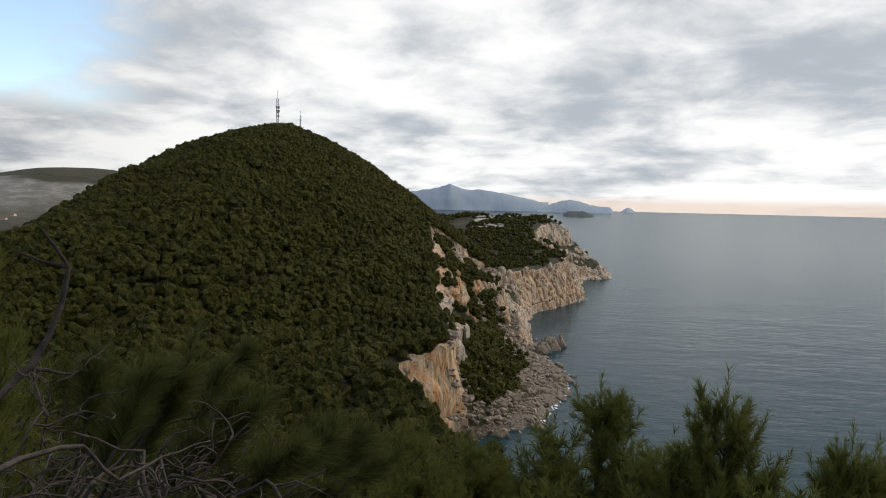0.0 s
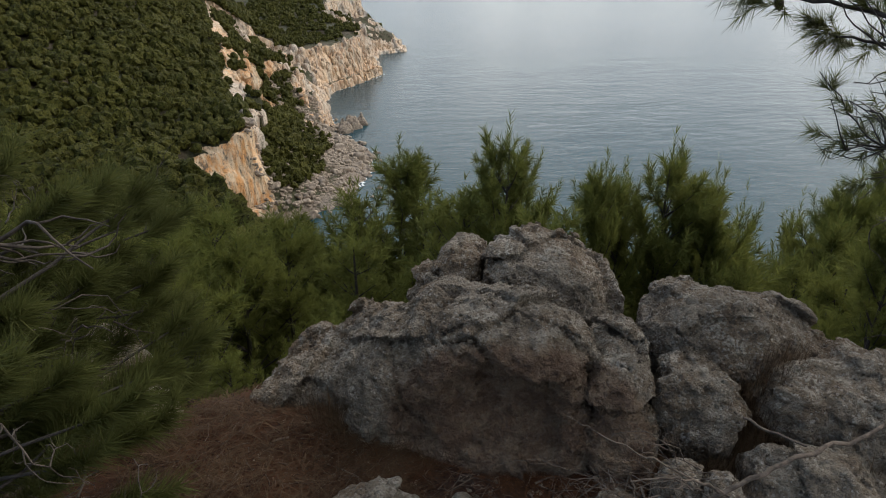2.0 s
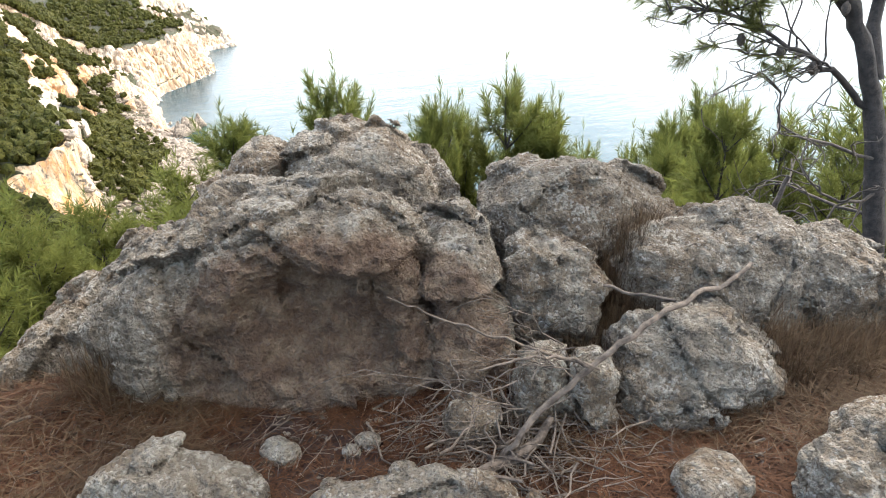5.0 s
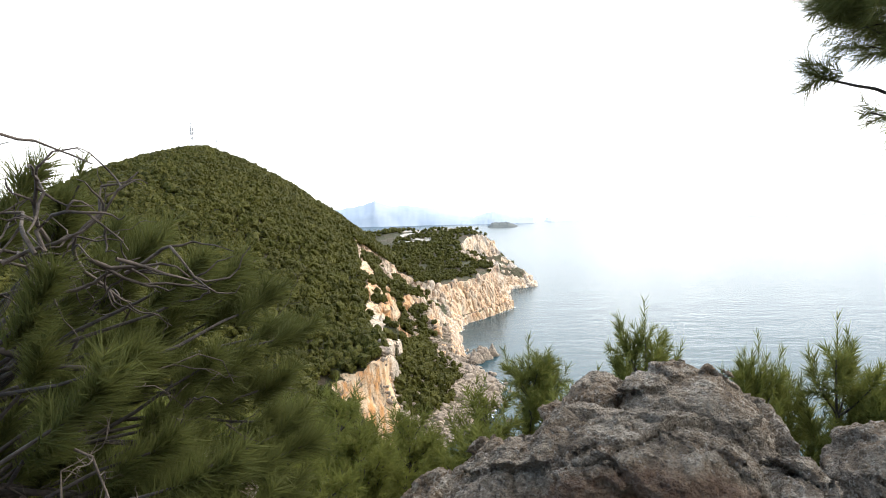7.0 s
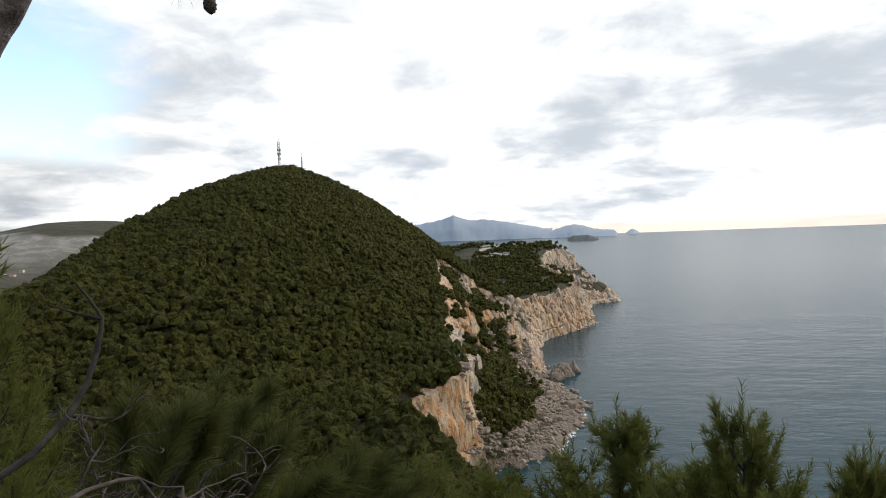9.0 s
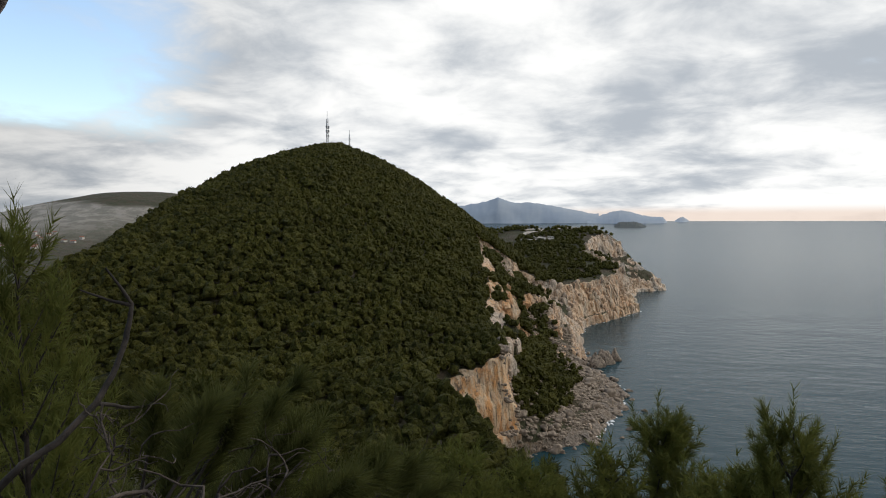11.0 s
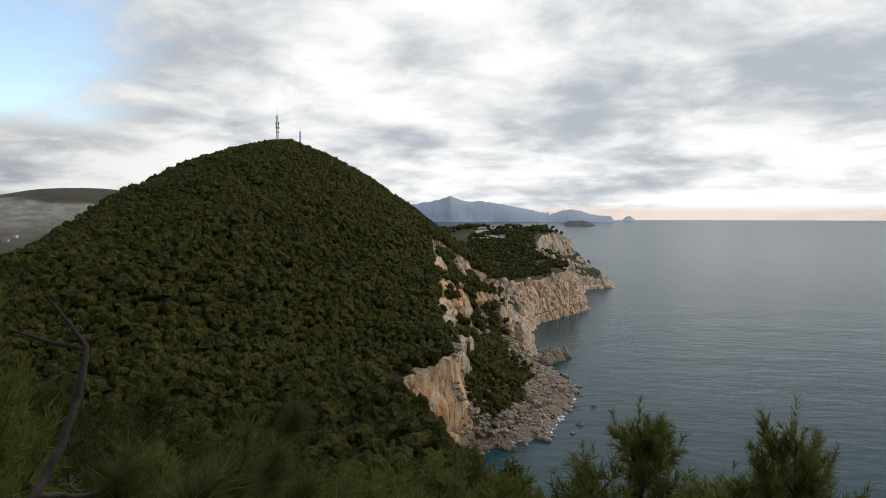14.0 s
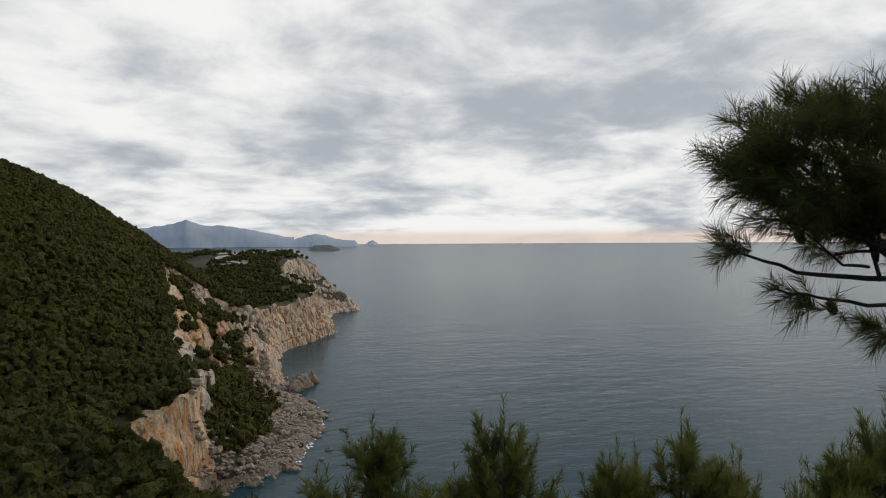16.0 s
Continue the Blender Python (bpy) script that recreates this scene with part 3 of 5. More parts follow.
seed = rng.uniform(0, 900, n)[:, None]
lump = 1 + 0.55 * vnoise(dv[None, :, 0] * 1.5 + seed, dv[None, :, 1] * 1.5, dv[None, :, 2] * 1.5) + 0.25 * vnoise(dv[None, :, 0] * 4 + seed, dv[None, :, 1] * 4, dv[None, :, 2] * 4)
w = (0.7 + 2.6 * rng.random(n) ** 2.0)[:, None]
cut = rng.normal(size=(n, 7, 3))
cut /= np.linalg.norm(cut, axis=2)[..., None]
face = (rng.uniform(0.55, 0.95, (n, 1, 7)) / np.maximum(np.einsum('vk,nfk->nvf', dv, cut), 0.08)).min(2)
lump = lump * 0.4 + 0.75 * np.minimum(face, 1.15)
P = np.stack([cx[:, None] + w * lump * dv[None, :, 0], cy[:, None] + w * lump * dv[None, :, 1], cz[:, None] - 0.45 * w + w * rng.uniform(1.0, 2.2, n)[:, None] * lump * dv[None, :, 2]], -1).reshape(-1, 3)
crags = mesh_object("cliff_crags", P, (dq[None] + (np.arange(n) * len(dv))[:, None, None]).reshape(-1, 3), LAND, False)
mark(crags, "rock", np.ones(len(P)))
mark(crags, "ochre", ochre_at(P[:, 0], P[:, 1]))
tagged(crags, "broken pale limestone crags on the cliff face", "crag", kind="stuff")

# ---- on the hilltop and the cape ----
METAL = plain_material("galvanised_steel", (0.30, 0.31, 0.33), (0.45, 0.46, 0.48), 0.5, 0.5)
PLASTER = plain_material("pale_plaster", (0.50, 0.47, 0.42), (0.62, 0.59, 0.54), 0.3)
TILES = plain_material("red_roof_tiles", (0.22, 0.09, 0.06), (0.32, 0.14, 0.09), 0.6)


def box_mesh(x0, y0, z0, x1, y1, z1):
    v = np.array([(x, y, z) for z in (z0, z1) for y in (y0, y1) for x in (x0, x1)], float)
    return v, np.array([(0, 2, 3, 1), (4, 5, 7, 6), (0, 1, 5, 4), (1, 3, 7, 5), (3, 2, 6, 7), (2, 0, 4, 6)])


def joined(pieces):
    vs, fs, c = [], [], 0
    for v, q in pieces:
        vs.append(v), fs.append(q + c)
        c += len(v)
    return np.concatenate(vs), np.concatenate(fs)


def child(name, ob, parent, label=""):
    ob.name, ob.parent = name, parent
    return tagged(ob, label)


def beam(a, b, r):
    a, b = np.array(a, float), np.array(b, float)
    t = (b - a) / np.linalg.norm(b - a)
    u = np.cross(t, (0.3, 0.9, 0.2))
    u /= np.linalg.norm(u)
    w = np.cross(t, u)
    v = np.array([p + r * (i * u + j * w) for p in (a, b) for i, j in ((-1, -1), (1, -1), (1, 1), (-1, 1))])
    return v, np.array([(0, 1, 5, 4), (1, 2, 6, 5), (2, 3, 7, 6), (3, 0, 4, 7), (0, 3, 2, 1), (4, 5, 6, 7)])


def lattice_mast(x, y, h, half, drums, label):
    z = float(land_height(np.array([x]), np.array([y]))[0])
    mast = new("lattice_mast")
    legs = [(sx * half, sy * half) for sx, sy in ((-1, -1), (1, -1), (1, 1), (-1, 1))]
    part_list = []
    for k in range(int(h // 3)):
        for (ax, ay), (bx, by) in zip(legs, legs[1:] + legs[:1]):
            part_list.append(beam((ax, ay, 3 * k), (bx, by, 3 * k + 3), 0.09))
    child("bracing", mesh_object("bracing", *joined(part_list), METAL, False), mast)
    for ax, ay in legs:
        child("leg", mesh_object("leg", *beam((ax, ay, -1), (ax, ay, h), 0.14), METAL, False), mast)
    child("whip", mesh_object("whip", *beam((0, 0, h), (0, 0, h * 1.22), 0.12), METAL, False), mast)
    for zz, s in drums:
        for a in (0, 2.1, 4.2):
            ox, oy = math.cos(a) * (half + s * 0.6), math.sin(a) * (half + s * 0.6)
            child("antenna", mesh_object("antenna", *box_mesh(ox - s * 0.35, oy - s * 0.35, zz - s, ox + s * 0.35, oy + s * 0.35, zz + s), METAL, False), mast)
    mast.matrix_basis = pose(x, y, z)
    return tagged(mast, label, "mast")


lattice_mast(-173.0, 670.0, 38.0, 0.8, ((12, 1.0), (20, 1.1), (25, 1.4), (29, 1.4)), "tall grey steel lattice mast with antennas on the hilltop")
lattice_mast(-150.0, 674.0, 21.0, 0.45, ((16, 0.6),), "slender grey steel mast on the hilltop")


def house(x, y, w, d, h, turn, label, roof=True):
    z = float(land_height(np.array([x]), np.array([y]))[0]) - 0.5
    ob = new("house")
    child("wall", mesh_object("wall", *box_mesh(-w / 2, -d / 2, 0, w / 2, d / 2, h), PLASTER, False), ob)
    if roof:
        v = np.array([(-w / 2 - 0.4, -d / 2 - 0.4, h), (w / 2 + 0.4, -d / 2 - 0.4, h), (w / 2 + 0.4, d / 2 + 0.4, h), (-w / 2 - 0.4, d / 2 + 0.4, h), (-w / 2, 0, h + d * 0.28), (w / 2, 0, h + d * 0.28)])
        tri = [(0, 1, 5), (0, 5, 4), (2, 3, 4), (2, 4, 5), (0, 4, 3), (1, 2, 5), (0, 2, 1), (0, 3, 2)]
        child("roof", mesh_object("roof", v, np.array(tri), TILES, False), ob)
    for k in np.arange(-w / 2 + 1.6, w / 2 - 1.0, 2.6):
        child("window", mesh_object("window", *box_mesh(k - 0.5, -d / 2 - 0.03, h * 0.45, k + 0.5, -d / 2 + 0.05, h * 0.45 + 1.2), SHADE, False), ob)
    ob.matrix_basis = pose(x, y, z, 0, 0, turn)
    return tagged(ob, label, "house")


house(-143.0, 676.0, 9, 6, 3.6, 20, "small pale flat-roofed hut on the hilltop", False)
house(122.0, 968.0, 30, 8, 4.0, 8, "long low pale building on the cape", False)
house(84.0, 884.0, 8, 6, 3.6, -5, "low pale building on the cape", False)
rng = np.random.default_rng(19)
for i in range(26):
    house(-735 - rng.uniform(0, 170), 1000 + rng.uniform(0, 130), rng.uniform(6, 9), rng.uniform(5, 7), rng.uniform(3.5, 6), rng.uniform(-30, 30), "small pale house with a red tiled roof in the valley")

PALE = plain_material("pale_bare_ground", (0.30, 0.26, 0.20), (0.42, 0.37, 0.29), 0.05)
u, v = np.meshgrid(np.linspace(0, 1, 30), np.linspace(0, 1, 8))
tx, ty = 52 + 104 * u, 962 + 26 * v + 6 * np.sin(u * 7)
tagged(sheet("terrace", tx, ty, land_height(tx, ty) + 0.3 + 1.6 * np.sin(np.pi * v) * np.sin(np.pi * u), PALE), "pale bare terrace on top of the cape", "terrace", kind="structure")
# the track that winds over the cape
ROADBED = plain_material("pale_gravel_track", (0.36, 0.33, 0.29), (0.46, 0.42, 0.37), 0.4)
turns = TURNS
t = np.linspace(0, len(turns) - 1, 90)
px = np.interp(t, range(len(turns)), turns[:, 0])
py = np.interp(t, range(len(turns)), turns[:, 1])
gx2, gy2 = np.gradient(px), np.gradient(py)
ln = np.hypot(gx2, gy2)
rows = [np.stack([px - gy2 / ln * k, py + gx2 / ln * k, land_height(px - gy2 / ln * k, py + gx2 / ln * k) + 1.2], -1) for k in (-4.5, 0, 4.5)]
q = np.stack(rows)
tagged(sheet("track", q[..., 0], q[..., 1], q[..., 2], ROADBED), "pale gravel track winding over the cape", "track", kind="structure")
# ---- boulders at the viewpoint ----
def part(name, ob, parent, label=""):
    """Makes a linked mesh object a part of its thing."""
    ob.name = name
    ob.parent = parent
    return tagged(ob, label)


def ground_at(x, y):
    return float(land_height(np.array([float(x)]), np.array([float(y)]))[0])


def ico(level):
    bm = bmesh.new()
    bmesh.ops.create_icosphere(bm, subdivisions=level, radius=1.0)
    v = np.array([p.co[:] for p in bm.verts])
    f = np.array([[p.index for p in q.verts] for q in bm.faces])
    bm.free()
    return v, f


ICO = {n: ico(n) for n in (1, 2, 3, 4)}
# the rocks are laid out across the ledge (a), away from the path (b) and up from the soil (h)


def on_ledge(a, b, h=0.0):
    return (a * math.cos(LEDGE) + b * math.sin(LEDGE), -a * math.sin(LEDGE) + b * math.cos(LEDGE), GROUND + h)


def ridged(x, y, z, octaves=4):
    s, a = 0.0, 1.0
    for o in range(octaves):
        s = s + a * (1 - 2 * np.abs(vnoise(x * 2 ** o + 5 * o, y * 2 ** o, z * 2 ** o + 9 * o)))
        a *= 0.5
    return s / 1.9


def facets(p, size, seed):
    """Distance to the joints of a shattered body: 0 on a joint, growing towards the middle of each piece; a value for each piece, and the height of its tilted face."""
    q = p / size + seed * 7.13
    c = np.floor(q).astype(np.int64)
    f1, f2, own = np.full(len(p), 9.0), np.full(len(p), 9.0), np.zeros(len(p))
    off = np.zeros((len(p), 3))
    for i in (-1, 0, 1):
        for j in (-1, 0, 1):
            for k in (-1, 0, 1):
                n = c + np.array([i, j, k])
                h = hash3(n[:, 0], n[:, 1], n[:, 2])
                at = n + np.stack([h, h * 157.31 % 1.0, h * 1021.7 % 1.0], 1)
                d = np.sqrt(((at - q) ** 2).sum(1))
                value = h * 61.7 % 1.0
                own = np.where(d < f1, value, own)
                off = np.where((d < f1)[:, None], q - at, off)
                f2 = np.where(d < f1, f1, np.minimum(f2, d))
                f1 = np.minimum(f1, d)
    turn, rise = own * 6.283 * 7, np.cos(own * 6.283 * 13)
    face = off[:, 0] * np.cos(turn) + off[:, 1] * np.sin(turn) + off[:, 2] * rise
    return (f2 - f1) * size, own, face * size


def body(p, masses, blend):
    """Signed depth of points in a union of squarish masses: negative inside."""
    s = None
    for ca, cb, ch, ra, rb, rh, turn, square in masses:
        u = p - np.array([ca, cb, ch])
        c, t = math.cos(radians(turn)), math.sin(radians(turn))
        u = np.abs(np.stack([(u[:, 0] * c + u[:, 1] * t) / ra, (u[:, 1] * c - u[:, 0] * t) / rb, u[:, 2] / rh], 1)) + 1e-6
        k = (u ** square).sum(1) ** (1 / square)
        steep = np.sqrt((((u / k[:, None]) ** (square - 1) / np.array([ra, rb, rh])) ** 2).sum(1))
        d = (k - 1) / steep
        s = d if s is None else -smax(-s, -d, blend)
    return s


def surface_net(value, lo, step):
    """A closed mesh where a grid of values passes through zero."""
    inside = value < 0
    shape = np.array(value.shape)
    total, count = np.zeros((*(shape - 1), 3)), np.zeros(shape - 1)
    corner = [(i, j, k) for i in (0, 1) for j in (0, 1) for k in (0, 1)]

    def at(arr, c):
        return arr[c[0]:shape[0] - 1 + c[0], c[1]:shape[1] - 1 + c[1], c[2]:shape[2] - 1 + c[2]]

    for c in corner:
        for axis in range(3):
            if c[axis]:
                continue
            e = tuple(v + (m == axis) for m, v in enumerate(c))
            v0, v1 = at(value, c), at(value, e)
            cross = (v0 < 0) != (v1 < 0)
            t = np.where(cross, v0 / np.where(cross, v0 - v1, 1.0), 0.0)
            for m in range(3):
                total[..., m] += np.where(cross, c[m] + (t if m == axis else 0.0), 0.0)
            count += cross
    live = count > 0
    index = np.full(live.shape, -1)
    index[live] = np.arange(live.sum())
    cells = np.argwhere(live)
    verts = lo + step * (cells + total[live] / count[live][:, None])
    faces = []
    for axis in range(3):
        o1, o2 = (axis + 1) % 3, (axis + 2) % 3
        n = [slice(1, s - 1) for s in shape]
        n[axis] = slice(0, shape[axis] - 1)
        far = list(n)
        far[axis] = slice(1, shape[axis])
        a, b = inside[tuple(n)], inside[tuple(far)]
        for flip, where in ((False, a & ~b), (True, b & ~a)):
            at0 = np.argwhere(where)
            at0[:, o1] += 1
            at0[:, o2] += 1
            quad = []
            for d1, d2 in ((-1, -1), (0, -1), (0, 0), (-1, 0)):
                w = at0.copy()
                w[:, o1] += d1
                w[:, o2] += d2
                quad.append(index[w[:, 0], w[:, 1], w[:, 2]])
            quad = np.stack(quad, 1)
            faces.append(quad[:, ::-1] if flip else quad)
    return verts, np.concatenate(faces)


def weathered(masses, seed, step=0.010, blend=0.06, hollows=(), cuts=(), rough=0.8, bed=0.3, floor=-0.16):
    """Limestone from a few masses: scooped by hollows, split along joints, faceted, ledged and pitted.
    masses: centre a, b, h, half sizes, turn, squareness. cuts: a point and a normal of a flat break."""
    m = np.array([q[:6] for q in masses])
    grow = 0.09
    lo, hi = (m[:, :3] - m[:, 3:] * 1.15).min(0) - grow, (m[:, :3] + m[:, 3:] * 1.15).max(0) + grow
    lo[2] = max(lo[2], floor - step)
    axes = [np.arange(lo[i], hi[i] + step, step) for i in range(3)]
    grid = np.stack(np.meshgrid(*axes, indexing="ij"), -1)
    p = grid.reshape(-1, 3)
    s = body(p, masses, blend)
    for c in hollows:
        s = smax(s, -body(p, [c], blend), 0.035)
    for (oa, ob, oh), way in cuts:
        s = smax(s, (p - np.array([oa, ob, oh])) @ unit(way), 0.012)
    near = np.flatnonzero(np.abs(s) < 0.075)
    q = p[near]
    x, y, z = q.T
    s[near] -= 0.060 * rough * fbm(x * 2.2 + seed, y * 2.2, z * 2.2, 2)
    near = near[np.abs(s[near]) < 0.065]
    q = p[near]
    x, y, z = q.T
    warp = q + 0.030 * np.stack([vnoise(x * 6 + seed + k, y * 5, z * 5) for k in (0, 20, 40)], 1)
    joint, piece, face = facets(warp * np.array([1.0, 1.0, 1.25]), 0.27, seed)
    s[near] -= rough * (0.036 * (piece - 0.5) + 0.19 * face - 0.034 * np.exp(-(joint / 0.009) ** 2) * (piece > 0.5))
    near, warp = near[np.abs(s[near]) < 0.04], warp[np.abs(s[near]) < 0.04]
    x, y, z = warp.T
    small, bit, face = facets(warp * np.array([1.0, 1.0, 1.4]) + 3.0, 0.078, seed + 2)
    d = 0.008 * (bit - 0.5) + 0.22 * face - 0.008 * np.exp(-(small / 0.006) ** 2) * (bit > 0.5)
    tilt = z + 0.22 * x + 0.12 * y
    layer = tilt / 0.075 + 0.8 * vnoise(x * 3, y * 3, z * 3 + seed)
    d = d + bed * 0.024 * (np.abs(layer % 1.0 - 0.5) * 2 - 0.5)
    d = d + 0.013 * ridged(x * 10 + seed, y * 10, z * 14, 2) + 0.007 * vnoise(x * 40, y * 40, z * 40)
    s[near] = s[near] - d * rough
    s = np.maximum(s, floor - p[:, 2]).reshape(grid.shape[:3])
    s[[0, -1]], s[:, [0, -1]], s[:, :, [0, -1]] = 1.0, 1.0, 1.0
    v, f = surface_net(s, lo, step)
    # fine pits and grit on the skin
    n = np.zeros_like(v)
    c = np.cross(v[f[:, 2]] - v[f[:, 0]], v[f[:, 3]] - v[f[:, 1]])
    for k in range(4):
        np.add.at(n, f[:, k], c)
    n /= np.linalg.norm(n, axis=1)[:, None] + 1e-12
    x, y, z = v.T
    _, bit, face = facets(v + 5.0, 0.030, seed + 4)
    skin = 0.13 * face + 0.0025 * (bit - 0.5) + 0.0040 * vnoise(x * 75 + seed, y * 75, z * 95) - 0.0050 * ridged(x * 24, y * 24, z * 30 + seed, 2)
    v = v + n * (skin * min(rough * 1.2, 1.0))[:, None]
    co, si = math.cos(LEDGE), math.sin(LEDGE)
    return np.stack([v[:, 0] * co + v[:, 1] * si, v[:, 1] * co - v[:, 0] * si, v[:, 2] + GROUND], 1), f, v


def rock(blocks, label, name="boulder", stain=None):
    """A rock; where it is split into blocks, each block is a part."""
    thing = new(name) if len(blocks) > 1 else None
    for kw in blocks:
        w, f, v = weathered(**kw)
        ob = mesh_object("block", w, f, ROCK)
        if stain:
            mark(ob, "stain", smooth(1.25, 0.6, np.linalg.norm((v - np.array(stain[:3])) / np.array(stain[3:]), axis=1)))
        if thing:
            part("block", ob, thing)
        else:
            ob.name, thing = name, ob
    return tagged(thing, label, "boulder" if name == "boulder" else "stone")


rock([dict(masses=[(-0.40, 1.99, 0.17, 0.36, 0.33, 0.39, 0, 3.0), (-0.66, 1.95, 0.08, 0.32, 0.28, 0.33, 8, 3.0), (-0.90, 2.02, 0.06, 0.26, 0.27, 0.29, 0, 3.0),
                   (-1.16, 2.04, -0.03, 0.24, 0.25, 0.23, -8, 3.2), (-0.72, 1.80, 0.00, 0.26, 0.12, 0.20, 10, 2.6), (-0.30, 1.87, 0.00, 0.36, 0.18, 0.18, 0, 2.6)],
           seed=3, step=0.0092, blend=0.03, floor=-0.45, hollows=[(-0.30, 1.60, 0.25, 0.30, 0.17, 0.19, 0, 2.6), (-0.62, 1.63, 0.18, 0.14, 0.10, 0.07, 0, 2.2)],
           cuts=[((-0.06, 1.85, 0.35), (1.0, -0.06, 0.16)), ((-0.16, 1.78, 0.49), (0.55, -0.55, 0.62)), ((-0.84, 1.8, 0.37), (-0.55, -0.1, 0.8)), ((-0.42, 1.72, 0.53), (-0.1, -0.62, 0.78)), ((-0.3, 2.10, 0.50), (0.05, 0.85, 0.50))]),
      dict(masses=[(-0.27, 2.46, 0.20, 0.28, 0.27, 0.39, 0, 3.2), (-0.14, 2.36, 0.13, 0.22, 0.24, 0.33, 0, 2.8)], seed=5, step=0.0100, blend=0.03, floor=-0.45,
           cuts=[((-0.50, 2.3, 0.4), (-1.0, 0.0, -0.1)), ((-0.02, 2.25, 0.44), (0.70, 0.0, 0.72)), ((-0.3, 2.21, 0.55), (0.05, -0.80, 0.58))]),
      dict(masses=[(-0.64, 2.46, 0.18, 0.13, 0.21, 0.37, 0, 3.4), (-0.76, 2.40, 0.10, 0.09, 0.16, 0.32, 0, 3.2)], seed=6, blend=0.02, floor=-0.5, cuts=[((-0.53, 2.3, 0.4), (1.0, 0.0, 0.05))]),
      dict(masses=[(0.01, 2.06, 0.02, 0.11, 0.30, 0.36, 0, 2.6), (0.03, 1.90, -0.04, 0.11, 0.22, 0.24, 0, 2.4)], seed=8, blend=0.03, rough=1.1, cuts=[((-0.045, 1.85, 0.35), (-1.0, 0.06, -0.16)), ((0.08, 1.9, 0.3), (0.75, -0.4, 0.5))])],
     "large cracked grey limestone boulder with brown overhang on red soil", stain=(-0.28, 1.70, 0.16, 0.50, 0.30, 0.36))
rock([dict(masses=[(0.40, 2.36, 0.08, 0.24, 0.25, 0.37, 0, 3.0), (0.60, 2.42, 0.06, 0.28, 0.22, 0.34, 0, 2.8), (0.86, 2.44, -0.05, 0.28, 0.18, 0.30, 0, 2.6), (1.10, 2.46, -0.12, 0.26, 0.18, 0.26, 0, 2.4)], seed=11, step=0.0105, blend=0.03, floor=-0.7,
           cuts=[((0.78, 2.30, 0.33), (0.42, -0.12, 0.88)), ((0.35, 2.14, 0.40), (-0.2, -0.72, 0.66)), ((0.2, 2.2, 0.36), (-0.8, -0.2, 0.5))]),
      dict(masses=[(0.31, 2.00, 0.03, 0.14, 0.16, 0.30, 4, 4.0)], seed=12, blend=0.02, cuts=[((0.30, 1.95, 0.33), (0.05, -0.15, 1.0)), ((0.30, 1.86, 0.20), (0.0, -1.0, 0.25))])],
     "tall grey weathered limestone boulder with dry grass")
rock([dict(masses=[(0.74, 2.04, 0.12, 0.16, 0.16, 0.21, 0, 3.0), (0.93, 2.06, 0.12, 0.19, 0.17, 0.22, 0, 3.0)], seed=14, blend=0.02, bed=0.6, floor=-0.3),
      dict(masses=[(1.17, 2.02, 0.08, 0.19, 0.16, 0.19, -6, 3.2), (1.34, 2.04, 0.02, 0.16, 0.15, 0.17, 0, 3.0)], seed=15, blend=0.02, bed=0.6, floor=-0.5),
      dict(masses=[(0.98, 1.90, -0.02, 0.15, 0.08, 0.12, 5, 3.2)], seed=16, blend=0.02)],
     "low fissured grey limestone outcrop in dry grass")
rock([dict(masses=[(0.67, 1.72, -0.02, 0.23, 0.15, 0.22, 6, 3.6)], seed=18, step=0.008, bed=0.4, cuts=[((0.62, 1.60, 0.12), (-0.10, -0.80, 0.55)), ((0.84, 1.74, 0.11), (0.55, -0.1, 0.8)), ((0.6, 1.7, 0.19), (-0.15, -0.1, 1.0))])], "angular grey limestone block on needle litter")
rock([dict(masses=[(0.245, 1.62, 0.03, 0.062, 0.07, 0.16, 0, 2.8)], seed=20, step=0.007, rough=0.6), dict(masses=[(0.365, 1.60, 0.02, 0.062, 0.07, 0.17, 6, 2.8)], seed=21, step=0.007, rough=0.6)], "small split limestone block beside a dead branch")
rock([dict(masses=[(0.86, 1.26, 0.02, 0.12, 0.10, 0.14, 0, 2.6)], seed=23, step=0.008, rough=0.8), dict(masses=[(1.02, 1.30, 0.03, 0.13, 0.13, 0.16, 0, 2.6)], seed=24, step=0.008, rough=0.9)], "pale holed limestone rock on red soil")
rock([dict(masses=[(-0.62, 1.36, -0.02, 0.21, 0.12, 0.14, -10, 2.2)], seed=26, step=0.008, rough=0.7)], "pale pointed limestone rock on red soil")
rock([dict(masses=[(-0.10, 1.30, -0.03, 0.24, 0.06, 0.09, 3, 2.8)], seed=28, step=0.007, rough=0.5)], "flat pale limestone slab sunk in soil")
rock([dict(masses=[(-1.93, 1.70, -0.08, 0.12, 0.16, 0.42, 0, 2.6)], seed=30, floor=-0.5), dict(masses=[(-1.74, 1.62, -0.14, 0.10, 0.12, 0.28, 0, 2.6)], seed=31, floor=-0.5)], "pale limestone rock under pine branches")
for a, b, r in ((-0.42, 1.47, 0.050), (0.05, 1.56, 0.075), (-0.21, 1.52, 0.032), (0.58, 1.30, 0.085), (-0.25, 1.48, 0.022), (-0.12, 1.40, 0.03), (0.44, 1.27, 0.022), (-0.28, 1.36, 0.028), (0.18, 1.31, 0.02)):
    rock([dict(masses=[(a, b, r * 0.3, r, r * 0.8, r * 0.75, 50 * a, 2.4)], seed=40 + int(a * 100), step=max(r * 0.13, 0.003), blend=0.01, rough=min(r * 6, 0.5))], "small grey limestone stone on red soil", "stone")


